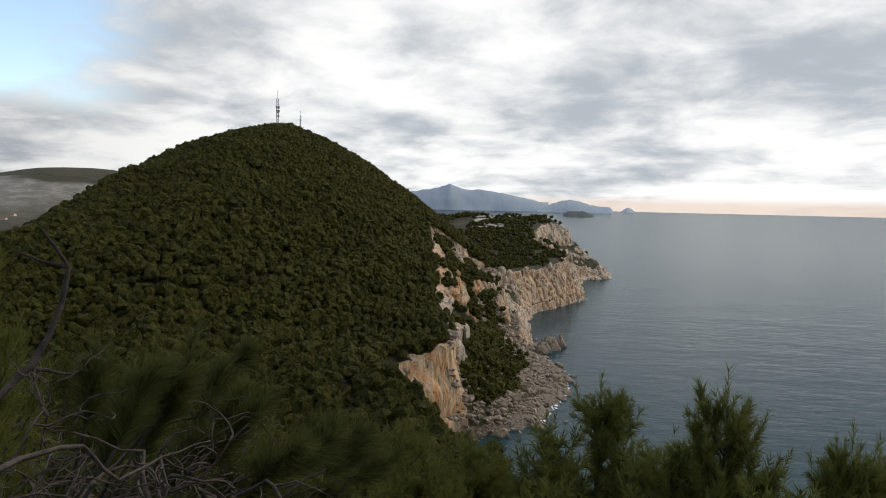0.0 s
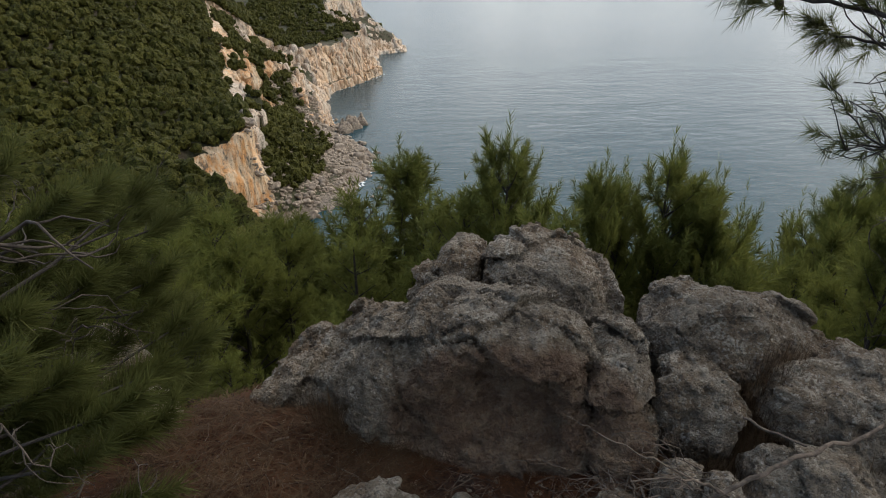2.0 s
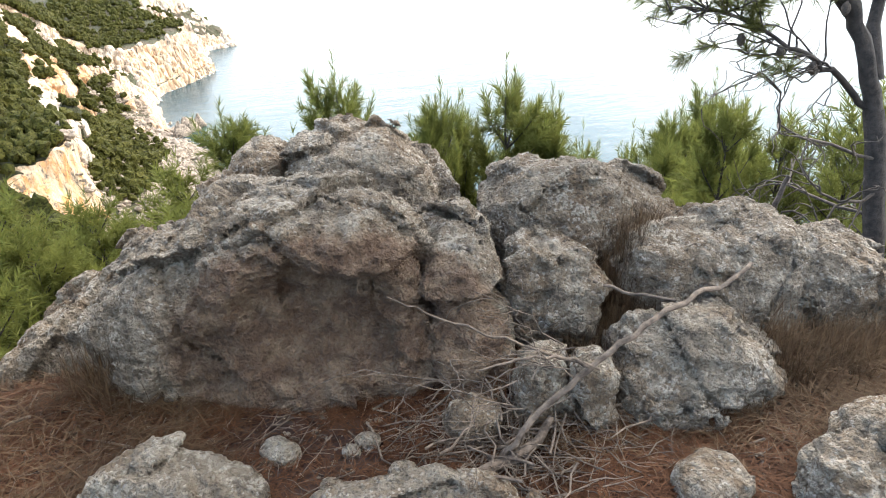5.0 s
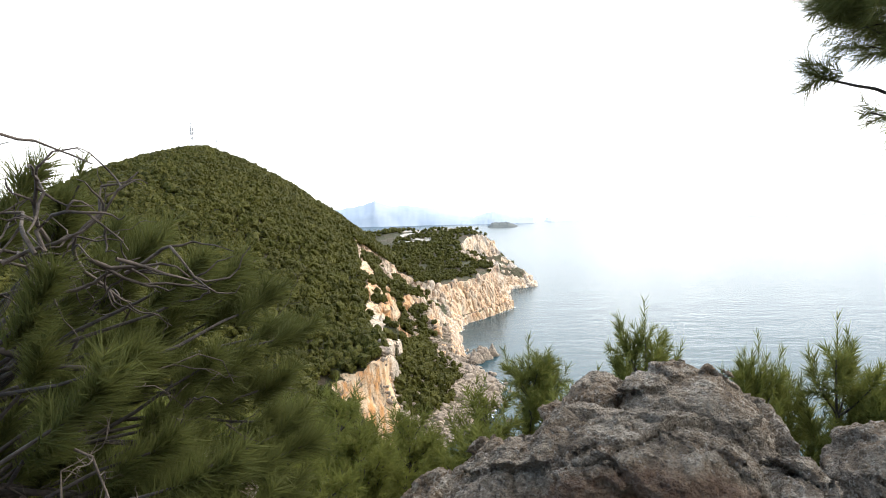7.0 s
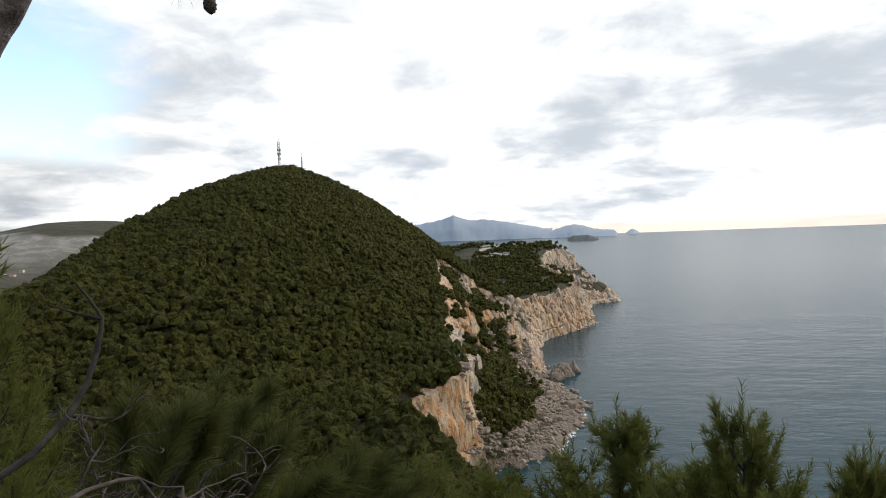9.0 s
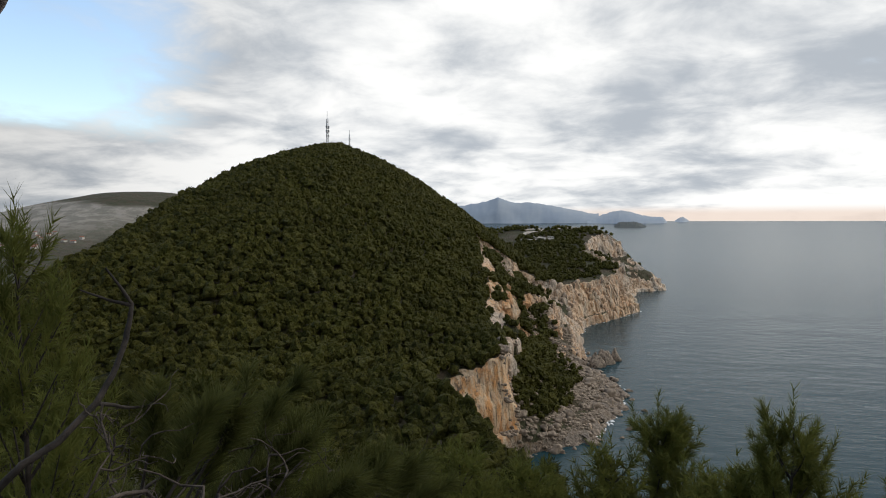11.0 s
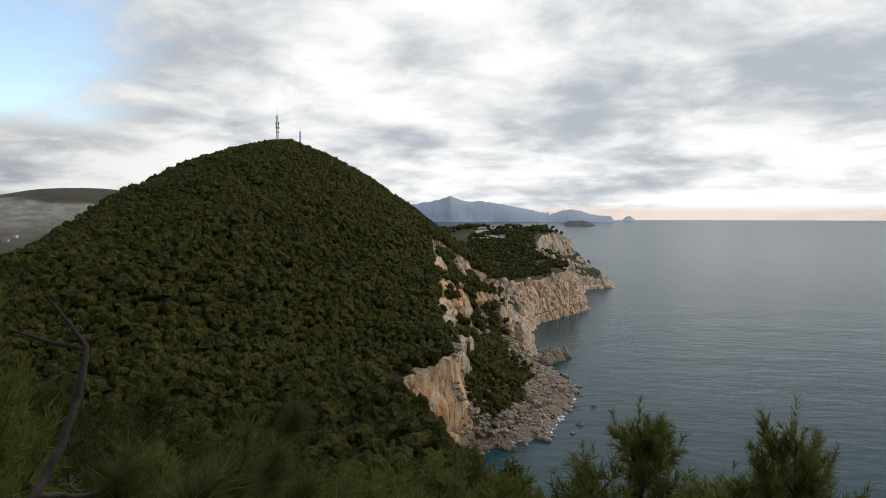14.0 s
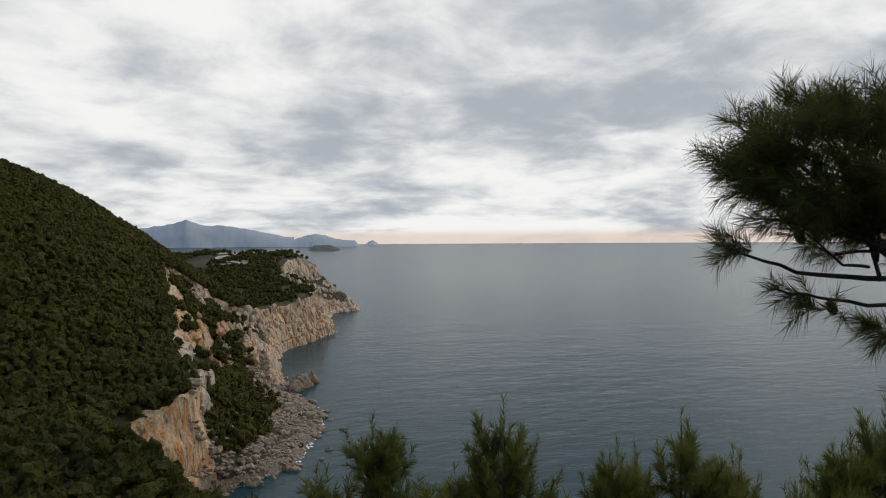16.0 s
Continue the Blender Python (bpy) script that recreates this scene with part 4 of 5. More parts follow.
def lobe(rx, ry, rz, rng, level=3, rough=1.0):
    """A rough broken block of the shore."""
    v, f = ICO[level]
    cut = rng.normal(size=(9, 3))
    cut /= np.linalg.norm(cut, axis=1)[:, None]
    r = (rng.uniform(0.6, 0.95, 9)[None] / np.maximum(v @ cut.T, 0.08)).min(1)
    r = np.minimum(r, 1.15) * (1 + rough * (0.12 * vnoise(v[:, 0] * 2 + rx * 9, v[:, 1] * 2, v[:, 2] * 2) + 0.10 * ridged(v[:, 0] * 3, v[:, 1] * 3, v[:, 2] * 3 + rz * 5, 2)))
    return v * r[:, None] * np.array([rx, ry, rz]), f

# ---- pines: bark tubes and needle sprays ----
def tube_mesh(lines, sides=6):
    """lines: lists of (x, y, z, radius). One mesh of tapered tubes."""
    vs, fs, n = [], [], 0
    ring = np.arange(sides) * 2 * np.pi / sides
    for line in lines:
        p = np.array(line, float)
        k = len(p)
        if k < 2:
            continue
        t = np.gradient(p[:, :3], axis=0)
        t /= np.linalg.norm(t, axis=1)[:, None] + 1e-9
        ref = np.where(np.abs(t[:, 2:3]) > 0.9, np.array([[1.0, 0, 0]]), np.array([[0, 0, 1.0]]))
        a = np.cross(t, ref)
        a /= np.linalg.norm(a, axis=1)[:, None] + 1e-9
        b = np.cross(t, a)
        v = p[:, None, :3] + p[:, None, 3:4] * (np.cos(ring)[None, :, None] * a[:, None] + np.sin(ring)[None, :, None] * b[:, None])
        vs.append(v.reshape(-1, 3))
        i = n + np.arange(k * sides).reshape(k, sides)
        j = np.roll(i, -1, axis=1)
        fs.append(np.stack([i[:-1], j[:-1], j[1:], i[1:]], -1).reshape(-1, 4))
        n += k * sides
    return np.concatenate(vs), np.concatenate(fs)


def needle_mesh(shoots, per, length, width, rng, spread=0.75):
    """shoots: rows of base xyz, direction xyz, shoot length. Blades fan out round each shoot."""
    s = np.asarray(shoots, float)
    k = len(s)
    b, d, l = s[:, None, :3], s[:, None, 3:6], s[:, None, 6:7]
    t = rng.uniform(0.05, 1.0, (k, per, 1))
    o = b + d * l * t
    r = rng.normal(size=(k, per, 3))
    r -= (r * d).sum(-1, keepdims=True) * d
    r /= np.linalg.norm(r, axis=-1, keepdims=True) + 1e-9
    w = d * rng.uniform(0.6, 1.0, (k, per, 1)) + r * spread * rng.uniform(0.5, 1.1, (k, per, 1))
    w /= np.linalg.norm(w, axis=-1, keepdims=True)
    L = length * rng.uniform(0.7, 1.15, (k, per, 1))
    side = np.cross(w, rng.normal(size=(k, per, 3)))
    side /= np.linalg.norm(side, axis=-1, keepdims=True) + 1e-9
    tip = o + w * L + np.array([0, 0, -0.10]) * L
    v = np.stack([o - side * width * 0.5, o + side * width * 0.5, tip], 2).reshape(-1, 3)
    return v, np.arange(len(v)).reshape(-1, 3)


def pine_skeleton(h, spread, rng, whorl=0.30, bare=0.12, twigs=3, shoot=0.24, dense=4):
    """Trunk, limbs and shoots of a pine of that height."""
    lean = rng.normal(0, 0.05 if bare > 0.11 else 0.006, 2)
    base_r = 0.012 + 0.012 * h
    trunk = [(lean[0] * z + 0.02 * math.sin(3 * z), lean[1] * z, z, base_r * (1 - 0.9 * z / h) + 0.004) for z in np.linspace(-0.3, h, 14)]
    lines, shoots = [trunk], []
    z = bare * h
    while z < h - 0.12:
        for k in range(rng.integers(4, 7)):
            a = rng.uniform(0, 2 * np.pi)
            rise = 0.35 + 0.7 * z / h + rng.normal(0, 0.12)
            L = spread * (1 - (z / h) ** 1.8) * (0.55 + 0.45 * min(1.0, 3 * z / h)) * rng.uniform(0.6, 1.1) + 0.12
            d = unit((math.cos(a), math.sin(a), rise))
            o = np.array([lean[0] * z, lean[1] * z, z])
            pts, p, dd = [], o.copy(), d.copy()
            steps = 3
            for i in range(steps + 1):
                pts.append((*p, base_r * 0.35 * (1 - 0.8 * i / steps) * (1 - 0.6 * z / h) + 0.002))
                dd = unit(dd + np.array([0, 0, 0.10]) + rng.normal(0, 0.07, 3))
                p = p + dd * L / steps
            lines.append(pts)
            q = np.array(pts)[:, :3]
            shoots.append((*q[-1], *unit(dd + np.array([0, 0, 0.5])), shoot * rng.uniform(0.7, 1.2)))
            for j in range(twigs + int(L * dense)):
                f = rng.uniform(0.22, 0.98) * steps
                i = int(f)
                c = q[i] + (q[min(i + 1, steps)] - q[i]) * (f - i)
                sd = unit(dd * 0.7 + rng.normal(0, 0.55, 3) + np.array([0, 0, 0.45]))
                shoots.append((*c, *sd, shoot * rng.uniform(0.5, 1.1)))
        z += whorl * rng.uniform(0.8, 1.2)
    shoots.append((lean[0] * h, lean[1] * h, h - 0.05, *unit((0.05, 0, 1)), shoot * 1.4))
    for k in range(5):
        a = k * 1.26
        shoots.append((lean[0] * h, lean[1] * h, h - 0.12, *unit((math.cos(a) * 0.5, math.sin(a) * 0.5, 1)), shoot))
    return lines, shoots


def young_pine(h, spread, seed, per, length, width, label, sides=4, leaf=None, **more):
    rng = np.random.default_rng(seed)
    lines, shoots = pine_skeleton(h, spread, rng, **more)
    tree = new("pine_tree")
    part("trunk", mesh_object("trunk", *tube_mesh(lines, sides), BARK), tree)
    part("crown", mesh_object("crown", *needle_mesh(shoots, per, length, width, rng), leaf or NEEDLE, False), tree)
    return tagged(tree, label, "pine tree", "pines below the viewpoint")


# young pines just below the rocks: place and height of the top
TOPS = [(2.30, 5.46, 98.90, 0.80), (1.91, 8.16, 98.10, 1.0), (3.70, 4.82, 98.80, 0.85), (2.90, 4.63, 98.68, 0.62), (3.31, 4.92, 98.50, 0.70), (4.07, 4.59, 98.52, 0.66),
        (7.18, 7.24, 97.20, 0.6), (7.62, 6.78, 97.25, 0.6), (7.2, 5.7, 97.5, 0.9), (3.95, 2.72, 98.72, 0.66), (10.28, 7.30, 97.80, 1.1), (9.23, 7.06, 97.39, 1.0),
        (3.2, 8.6, 96.9, 1.0), (1.1, 7.6, 97.0, 1.1), (0.3, 8.4, 97.0, 1.2), (-0.6, 6.6, 97.3, 1.2), (-1.6, 7.8, 97.3, 1.3), (0.6, 5.4, 97.3, 1.0),
        (-2.6, 6.0, 97.7, 1.2), (-3.6, 7.4, 97.9, 1.2), (-3.4, 4.4, 98.2, 1.1), (-4.8, 5.6, 98.3, 1.2), (-5.6, 7.6, 98.2, 1.2), (-2.2, 3.6, 98.2, 0.9), (-6.6, 5.4, 98.5, 1.2), (-4.6, 3.2, 98.6, 1.1), (-0.4, 4.0, 97.6, 0.8), (-1.2, 3.6, 98.1, 0.8), (0.4, 4.4, 97.6, 0.8), (-0.9, 5.6, 97.6, 1.0), (0.2, 6.4, 97.2, 1.0), (-2.0, 5.2, 97.8, 1.0), (1.0, 4.6, 97.4, 0.8), (2.2, 5.0, 97.3, 0.8), (2.6, 4.2, 97.5, 0.8), (-3.0, 8.8, 97.5, 1.2), (-1.2, 9.2, 96.9, 1.2), (0.6, 9.6, 96.6, 1.1), (3.9, 4.0, 97.8, 0.8), (4.9, 3.2, 98.2, 0.8), (3.6, 5.2, 97.4, 0.8), (1.5, 6.0, 97.2, 0.9), (-1.5, 4.9, 97.7, 1.0), (4.9, 5.6, 97.5, 0.8), (5.6, 2.4, 98.2, 0.9), (7.6, 3.4, 98.4, 1.1), (-3.84, 4.70, 100.48, 0.65), (4.33, 2.56, 98.60, 0.70), (4.58, 2.22, 98.45, 0.75), (4.9, 2.9, 98.3, 0.8)]
# lower trees that close the gaps between them
rng = np.random.default_rng(6)
for i in range(24):
    a, r = radians(-30 + 92 * (i + rng.uniform(0, 1)) / 24), rng.uniform(4.6, 8.2)
    TOPS.append((r * math.sin(a), r * math.cos(a), 99.55 - r * math.tan(radians(rng.uniform(15.5, 20))) + 0.3, rng.uniform(0.9, 1.15)))
kinds = [young_pine(2.6, 0.85, 11, 54, 0.095, 0.0068, "young green pine with upright bushy shoots", whorl=0.20, twigs=7, dense=10, bare=0.06, shoot=0.20),
         young_pine(2.6, 0.92, 12, 54, 0.095, 0.0068, "young green pine with upright bushy shoots", whorl=0.20, twigs=7, dense=10, bare=0.06, shoot=0.20),
         young_pine(2.6, 0.60, 13, 34, 0.09, 0.0085, "slender young green pine below the rocks", whorl=0.24, twigs=4, dense=8, bare=0.1, shoot=0.22),
         young_pine(2.6, 0.95, 14, 26, 0.115, 0.0105, "bushy young green pine among others", whorl=0.24, twigs=5, dense=7, bare=0.1, shoot=0.22),
         young_pine(2.6, 0.88, 15, 26, 0.115, 0.0105, "bushy young green pine among others", whorl=0.24, twigs=5, dense=7, bare=0.1, shoot=0.22)]
rng = np.random.default_rng(5)
used = set()
for i, (x, y, top, wide) in enumerate(TOPS):
    k = 2 if wide == 0.6 else i % 2 if i < 12 else 3 + i % 2
    z = min(ground_at(x, y), top - 1.0)
    s = (top + 0.07 - z) / 2.93
    w = wide * min(0.25 + 0.75 * s, 1.7)
    m = pose(x, y, z, 0, 0, rng.uniform(0, 360))
    tree = kinds[k] if k not in used else copy_thing(kinds[k], m)
    used.add(k)
    tree.matrix_basis = m @ Matrix.Diagonal((w, w, s, 1))

# the pine wood on the slope below, tree by tree
mid = [young_pine(4.0, 1.5, 21 + i, 7, 0.22, 0.046, "bushy dark green pine on the slope", leaf=SLOPE_NEEDLE, whorl=0.46, twigs=3, dense=3, bare=0.12, shoot=0.36, sides=3) for i in range(3)]
mid += [young_pine(4.0, 1.6, 31 + i, 6, 0.30, 0.062, "bushy dark green pine on the slope", leaf=SLOPE_NEEDLE, whorl=0.55, twigs=2, dense=3, bare=0.12, shoot=0.40, sides=3) for i in range(2)]
first = [True] * 5
tx, ty = np.meshgrid(np.arange(-52, 44, 3.5), np.arange(2, 54, 3.5))
tx, ty = tx.ravel() + rng.uniform(-1.4, 1.4, tx.size), ty.ravel() + rng.uniform(-1.4, 1.4, tx.size)
for x, y in zip(tx, ty):
    r, az = math.hypot(x, y), math.degrees(math.atan2(x, y))
    if r < 9.5 or r > 57 or not -58 < az < 62 or (az > 12 and r < 16):
        continue
    z = ground_at(x, y)
    lift = np.interp(az, [-60, -34, -25, -15, -5, 0, 12, 60], [-4.5, -6.5, -9.5, -13, -17, -20, -22, -22])
    s = min(rng.uniform(0.8, 1.35), (100 + r * math.tan(math.radians(lift)) - z) / 4.2)
    if s < 0.35:
        continue
    k = int(rng.integers(0, 3)) if r < 28 else 3 + int(rng.integers(0, 2))
    m = pose(x, y, z - 0.05, 0, 0, rng.uniform(0, 360))
    tree = mid[k] if first[k] else copy_thing(mid[k], m)
    first[k] = False
    w = s * rng.uniform(0.9, 1.15)
    tree.matrix_basis = m @ Matrix.Diagonal((w, w, s, 1))
# the lone pine beside the masts
lone = new("pine_tree")
part("trunk", mesh_object("trunk", *tube_mesh([[(0, 0, -1, 0.25), (0.1, 0, 4, 0.2), (0, 0.1, 9, 0.08)]], 6), BARK), lone)
part("crown", forest("crown", np.zeros(3), np.zeros(3), np.array([1.5, 3.5, 5.0]), np.array([7.0, 6.4, 4.2]), np.random.default_rng(8), 160), lone)
lone.matrix_basis = pose(-157.0, 666.0, ground_at(-157, 666) - 0.3)
tagged(lone, "lone dark green pine beside the masts on the hilltop", "pine tree")

# ---- the two pines beside the view, and a leaning stem ----
def bend(points, r0, r1, rng, steps=4, wobble=0.02):
    """A limb through the points, tapering, with small kinks."""
    p = np.array(points, float)
    out = []
    for a, b in zip(p[:-1], p[1:]):
        for t in np.linspace(0, 1, steps, endpoint=False):
            out.append(a + (b - a) * t + rng.normal(0, wobble, 3) * np.linalg.norm(b - a) * (t > 0))
    out.append(p[-1])
    out = np.array(out)
    r = np.linspace(r0, r1, len(out))
    return np.concatenate([out, r[:, None]], 1)


def brush(end, along, rng, count=7, length=0.14, spread=0.6, back=0.22):
    """Shoots of a tuft at the end of a twig."""
    rows = []
    for i in range(count):
        d = unit(np.asarray(along) + rng.normal(0, spread, 3) + np.array([0, 0, 0.25]))
        o = np.asarray(end) - np.asarray(along) * back * rng.uniform(0, 1)
        rows.append((*o, *d, length * rng.uniform(0.6, 1.2)))
    return rows


def cone_mesh(rng, size):
    v, f = ICO[3]
    p = v * np.array([0.62, 0.62, 1.0]) * (1 + 0.16 * np.sin(v[:, 2:3] * 14 + 2.4 * np.arctan2(v[:, 1:2], v[:, 0:1]) * 2))
    return p * size, f


def hang_cones(places, size, label):
    rng = np.random.default_rng(3)
    for x, y, z in places:
        v, f = cone_mesh(rng, size)
        ob = mesh_object("pine_cone", v, f, CONE)
        ob.matrix_basis = pose(x, y, z, rng.uniform(-25, 25), rng.uniform(-25, 25), 0)
        tagged(ob, label, "pine cone", "pine cones on the branches")


def pine_of(limbs, shoots, per, length, width, seed, label, dead=(), sides=7, bark=None):
    rng = np.random.default_rng(seed)
    tree = new("pine_tree")
    part("trunk", mesh_object("trunk", *tube_mesh(limbs, sides), bark or BARK), tree)
    if len(dead):
        part("dead_branch", mesh_object("dead_branch", *tube_mesh(dead, 5), DEAD_LIMB), tree, "bare bleached grey twigs")["kind"] = "stuff"
    part("crown", mesh_object("crown", *needle_mesh(shoots, per, length, width, rng, 0.85), DARK_NEEDLE, False), tree)
    return tagged(tree, label, "pine tree")


def twiggy(start, towards, length, rng, depth=2, r=0.006):
    """A bare crooked twig with side twigs."""
    d = unit(towards)
    pts, p = [np.asarray(start, float)], np.asarray(start, float)
    n = 6
    lines = []
    for i in range(n):
        d = unit(d + rng.normal(0, 0.36, 3))
        p = p + d * length / n
        pts.append(p)
        if depth and rng.random() < 0.6:
            lines += twiggy(p, d + rng.normal(0, 0.8, 3), length * rng.uniform(0.3, 0.6), rng, depth - 1, r * 0.6)
    rr = np.linspace(r, r * 0.35, len(pts))
    return [np.concatenate([np.array(pts), rr[:, None]], 1)] + lines


# the dark pine on the seaward side
rng = np.random.default_rng(41)
limbs = [bend([(3.80, 1.55, 97.2), (3.74, 1.64, 98.1), (3.66, 1.76, 98.75)], 0.062, 0.05, rng),
         bend([(3.66, 1.76, 98.75), (3.42, 1.83, 98.93), (3.18, 1.88, 99.06), (2.98, 2.00, 99.18), (2.71, 2.21, 99.32)], 0.019, 0.005, rng, 4, 0.05),
         bend([(3.66, 1.76, 98.75), (3.54, 1.83, 99.1), (3.36, 1.92, 99.4), (3.14, 2.2, 99.85), (2.95, 2.45, 100.3), (2.80, 2.6, 100.7)], 0.045, 0.012, rng),
         bend([(3.66, 1.78, 98.9), (3.72, 1.95, 99.4), (3.6, 2.2, 99.9), (3.4, 2.5, 100.4), (3.2, 2.7, 100.9)], 0.035, 0.01, rng),
         bend([(3.1, 2.25, 99.95), (2.75, 2.62, 100.0), (2.45, 2.76, 100.03), (2.13, 2.86, 100.14)], 0.014, 0.005, rng),
         bend([(3.2, 2.15, 99.75), (2.9, 2.55, 99.85), (2.6, 2.70, 99.90), (2.34, 2.77, 99.95)], 0.012, 0.004, rng),
         bend([(3.3, 2.1, 99.6), (3.1, 2.5, 99.68), (2.92, 2.67, 99.72)], 0.012, 0.004, rng),
         bend([(3.54, 1.83, 99.1), (3.3, 2.0, 99.45), (2.95, 2.25, 99.65)], 0.016, 0.005, rng)]
shoots = []
shoots += brush((2.13, 2.86, 100.14), unit((-0.6, 0.2, 0.0)), rng, 12, 0.12, 0.55, 0.14)
for end in ((2.34, 2.77, 99.95), (2.50, 2.72, 99.86), (2.92, 2.67, 99.72), (3.02, 2.62, 99.66), (2.80, 2.66, 99.76)):
    shoots += brush(end, unit((-0.6, 0.25, 0.1)), rng, 8, 0.09, 0.7, 0.16)
for end in ((2.71, 2.21, 99.32), (2.82, 2.12, 99.30), (2.95, 2.02, 99.25), (2.80, 2.22, 99.42), (3.05, 2.10, 99.40), (2.95, 2.25, 99.65), (3.15, 2.0, 99.35)):
    shoots += brush(end, unit((-0.6, 0.25, 0.25)), rng, 7, 0.09, 0.7, 0.14)
for i in range(64):
    k = (1, 1, 7, 2)[i % 4]
    o = limbs[k][rng.integers(len(limbs[k]) // 3, len(limbs[k]))][:3]
    e = o + unit((-0.75, 0.35, 0.25) + rng.normal(0, 0.55, 3)) * rng.uniform(0.18, 0.50)
    limbs.append(bend([o, o + (e - o) * 0.5 + rng.normal(0, 0.035, 3), e], 0.0050, 0.0018, rng, 3, 0.04))
    if i % 2:
        shoots += brush(e, unit(e - o + np.array([0, 0, 0.1])), rng, 3, 0.07, 0.6, 0.10)
for i in range(120):
    q = rng.normal(size=3)
    q /= np.linalg.norm(q)
    q *= rng.uniform(0.35, 1.0) ** 0.5
    e = np.array([2.58, 2.70, 100.53]) + q * np.array([0.60, 0.44, 0.36])
    if e[2] < 100.16:
        continue
    o = np.array([2.92, 2.50, 100.2]) + rng.normal(0, 0.12, 3)
    if i % 2 == 0:
        limbs.append(bend([o, o + (e - o) * 0.55 + rng.normal(0, 0.05, 3), e], 0.008, 0.003, rng, 3))
    shoots += brush(e, unit(e - o), rng, 6, 0.12, 0.55, 0.18)
for i in range(36):
    e = np.array([3.25, 2.5, 100.42]) + rng.normal(0, 1, 3) * np.array([0.28, 0.28, 0.28])
    shoots += brush(e, unit(rng.normal(0, 1, 3) + np.array([0, 0, 0.7])), rng, 6, 0.12, 0.55, 0.18)


def reach_out(p):
    """Bends the upper boughs towards the viewpoint."""
    p = np.array(p, float)
    w = smooth(99.25, 99.85, p[..., 2:3])
    c = np.array([-0.25, 0.55, 100.2])
    return p + w * (0.84 - 1) * (p - c)


limbs = [np.concatenate([reach_out(q[:, :3]), q[:, 3:]], 1) for q in limbs]
shoots = [(*reach_out(q[:3]), *q[3:]) for q in shoots]
dead = []
for i in range(14):
    a = limbs[1][rng.integers(3, len(limbs[1]) - 1)][:3]
    dead += twiggy(a, (-0.5, 0.3, rng.normal(0.1, 0.6)), rng.uniform(0.2, 0.45), rng, 1, 0.004)
for z in np.linspace(97.75, 98.5, 6):
    dead += twiggy((3.72, 1.66, z), (-0.9, 0.55, rng.normal(0.15, 0.3)), rng.uniform(0.6, 1.3), rng, 2, 0.011)
dead += [bend([(3.2, 1.9, 97.9), (3.22, 1.92, 98.3), (3.26, 1.9, 98.45)], 0.018, 0.012, rng)]
pine_of(limbs, shoots, 46, 0.105, 0.0032, 42, "dark leaning pine with bare lower twigs and cones", dead)
hang_cones([tuple(reach_out(q)) for q in ((2.45, 2.74, 100.20), (2.52, 2.70, 100.22), (2.62, 2.70, 99.86), (3.05, 1.94, 99.08), (2.9, 2.05, 99.14), (3.2, 1.86, 99.0), (3.36, 1.85, 99.25))], 0.030, "dark closed pine cone on a branch")

# the pine on the landward side: bushy green ends and bleached dead limbs
rng = np.random.default_rng(51)
root = np.array([-1.75, 1.7, 97.9])
limbs = [bend([root, (-1.6, 1.7, 98.6), (-1.4, 1.6, 99.1), (-1.2, 1.5, 99.4)], 0.07, 0.03, rng)]
ends = [(-0.96, 1.67, 99.70), (-0.93, 1.90, 99.72), (-0.78, 1.96, 99.53), (-0.62, 1.80, 99.47), (-0.55, 1.92, 99.45), (-0.49, 2.24, 99.33), (-0.81, 1.41, 99.45),
        (-0.72, 1.56, 99.28), (-0.68, 1.30, 99.26), (-0.63, 2.15, 99.10), (-0.45, 2.25, 99.05), (-0.40, 2.05, 98.95), (-0.75, 2.12, 99.30), (-0.59, 2.27, 99.13),
        (-0.72, 1.93, 99.05), (-0.76, 1.70, 98.92), (-0.60, 1.95, 99.20), (-0.34, 1.98, 98.92)]
shoots = []
ends += [(-1.14, 1.77, 99.70), (-1.02, 1.95, 99.56), (-0.96, 2.19, 99.54), (-0.61, 2.30, 99.31), (-0.49, 2.52, 99.18), (-0.75, 2.16, 99.30), (-0.78, 2.04, 99.16), (-0.59, 2.30, 99.02), (-0.90, 1.89, 99.45), (-1.03, 1.72, 99.58),
         (-0.97, 1.95, 99.62), (-0.88, 2.10, 99.46), (-0.63, 2.27, 99.35), (-1.05, 1.80, 99.62), (-0.86, 2.00, 99.25), (-0.96, 1.85, 99.16), (-0.72, 2.04, 99.0), (-0.50, 2.30, 98.9)]
for i in range(34):
    ends.append(tuple(np.array([-1.00, 1.95, 99.15]) + rng.normal(0, 1, 3) * np.array([0.22, 0.26, 0.18])))
for i in range(30):
    ends.append(tuple(np.array([-0.70, 1.86, 98.82]) + rng.normal(0, 1, 3) * np.array([0.13, 0.18, 0.11])))
for e in ends:
    e = np.array(e)
    o = np.array([-1.45, 1.62, 98.95]) + rng.normal(0, 0.12, 3)
    k = o + (e - o) * 0.5 + rng.normal(0, 0.06, 3) - np.array([0, 0, 0.08])
    limbs.append(bend([o, k, e], 0.011, 0.003, rng, 3))
    shoots += brush(e, unit(e - k + np.array([0, 0, 0.12])), rng, 8, 0.10, 0.22, 0.16)
def drawn_in(points, k):
    """The same limb, k times as far from the path's turning point."""
    c = np.array([-0.195, -0.058, 100.218])
    return [c + k * (np.array(p) - c) for p in points]


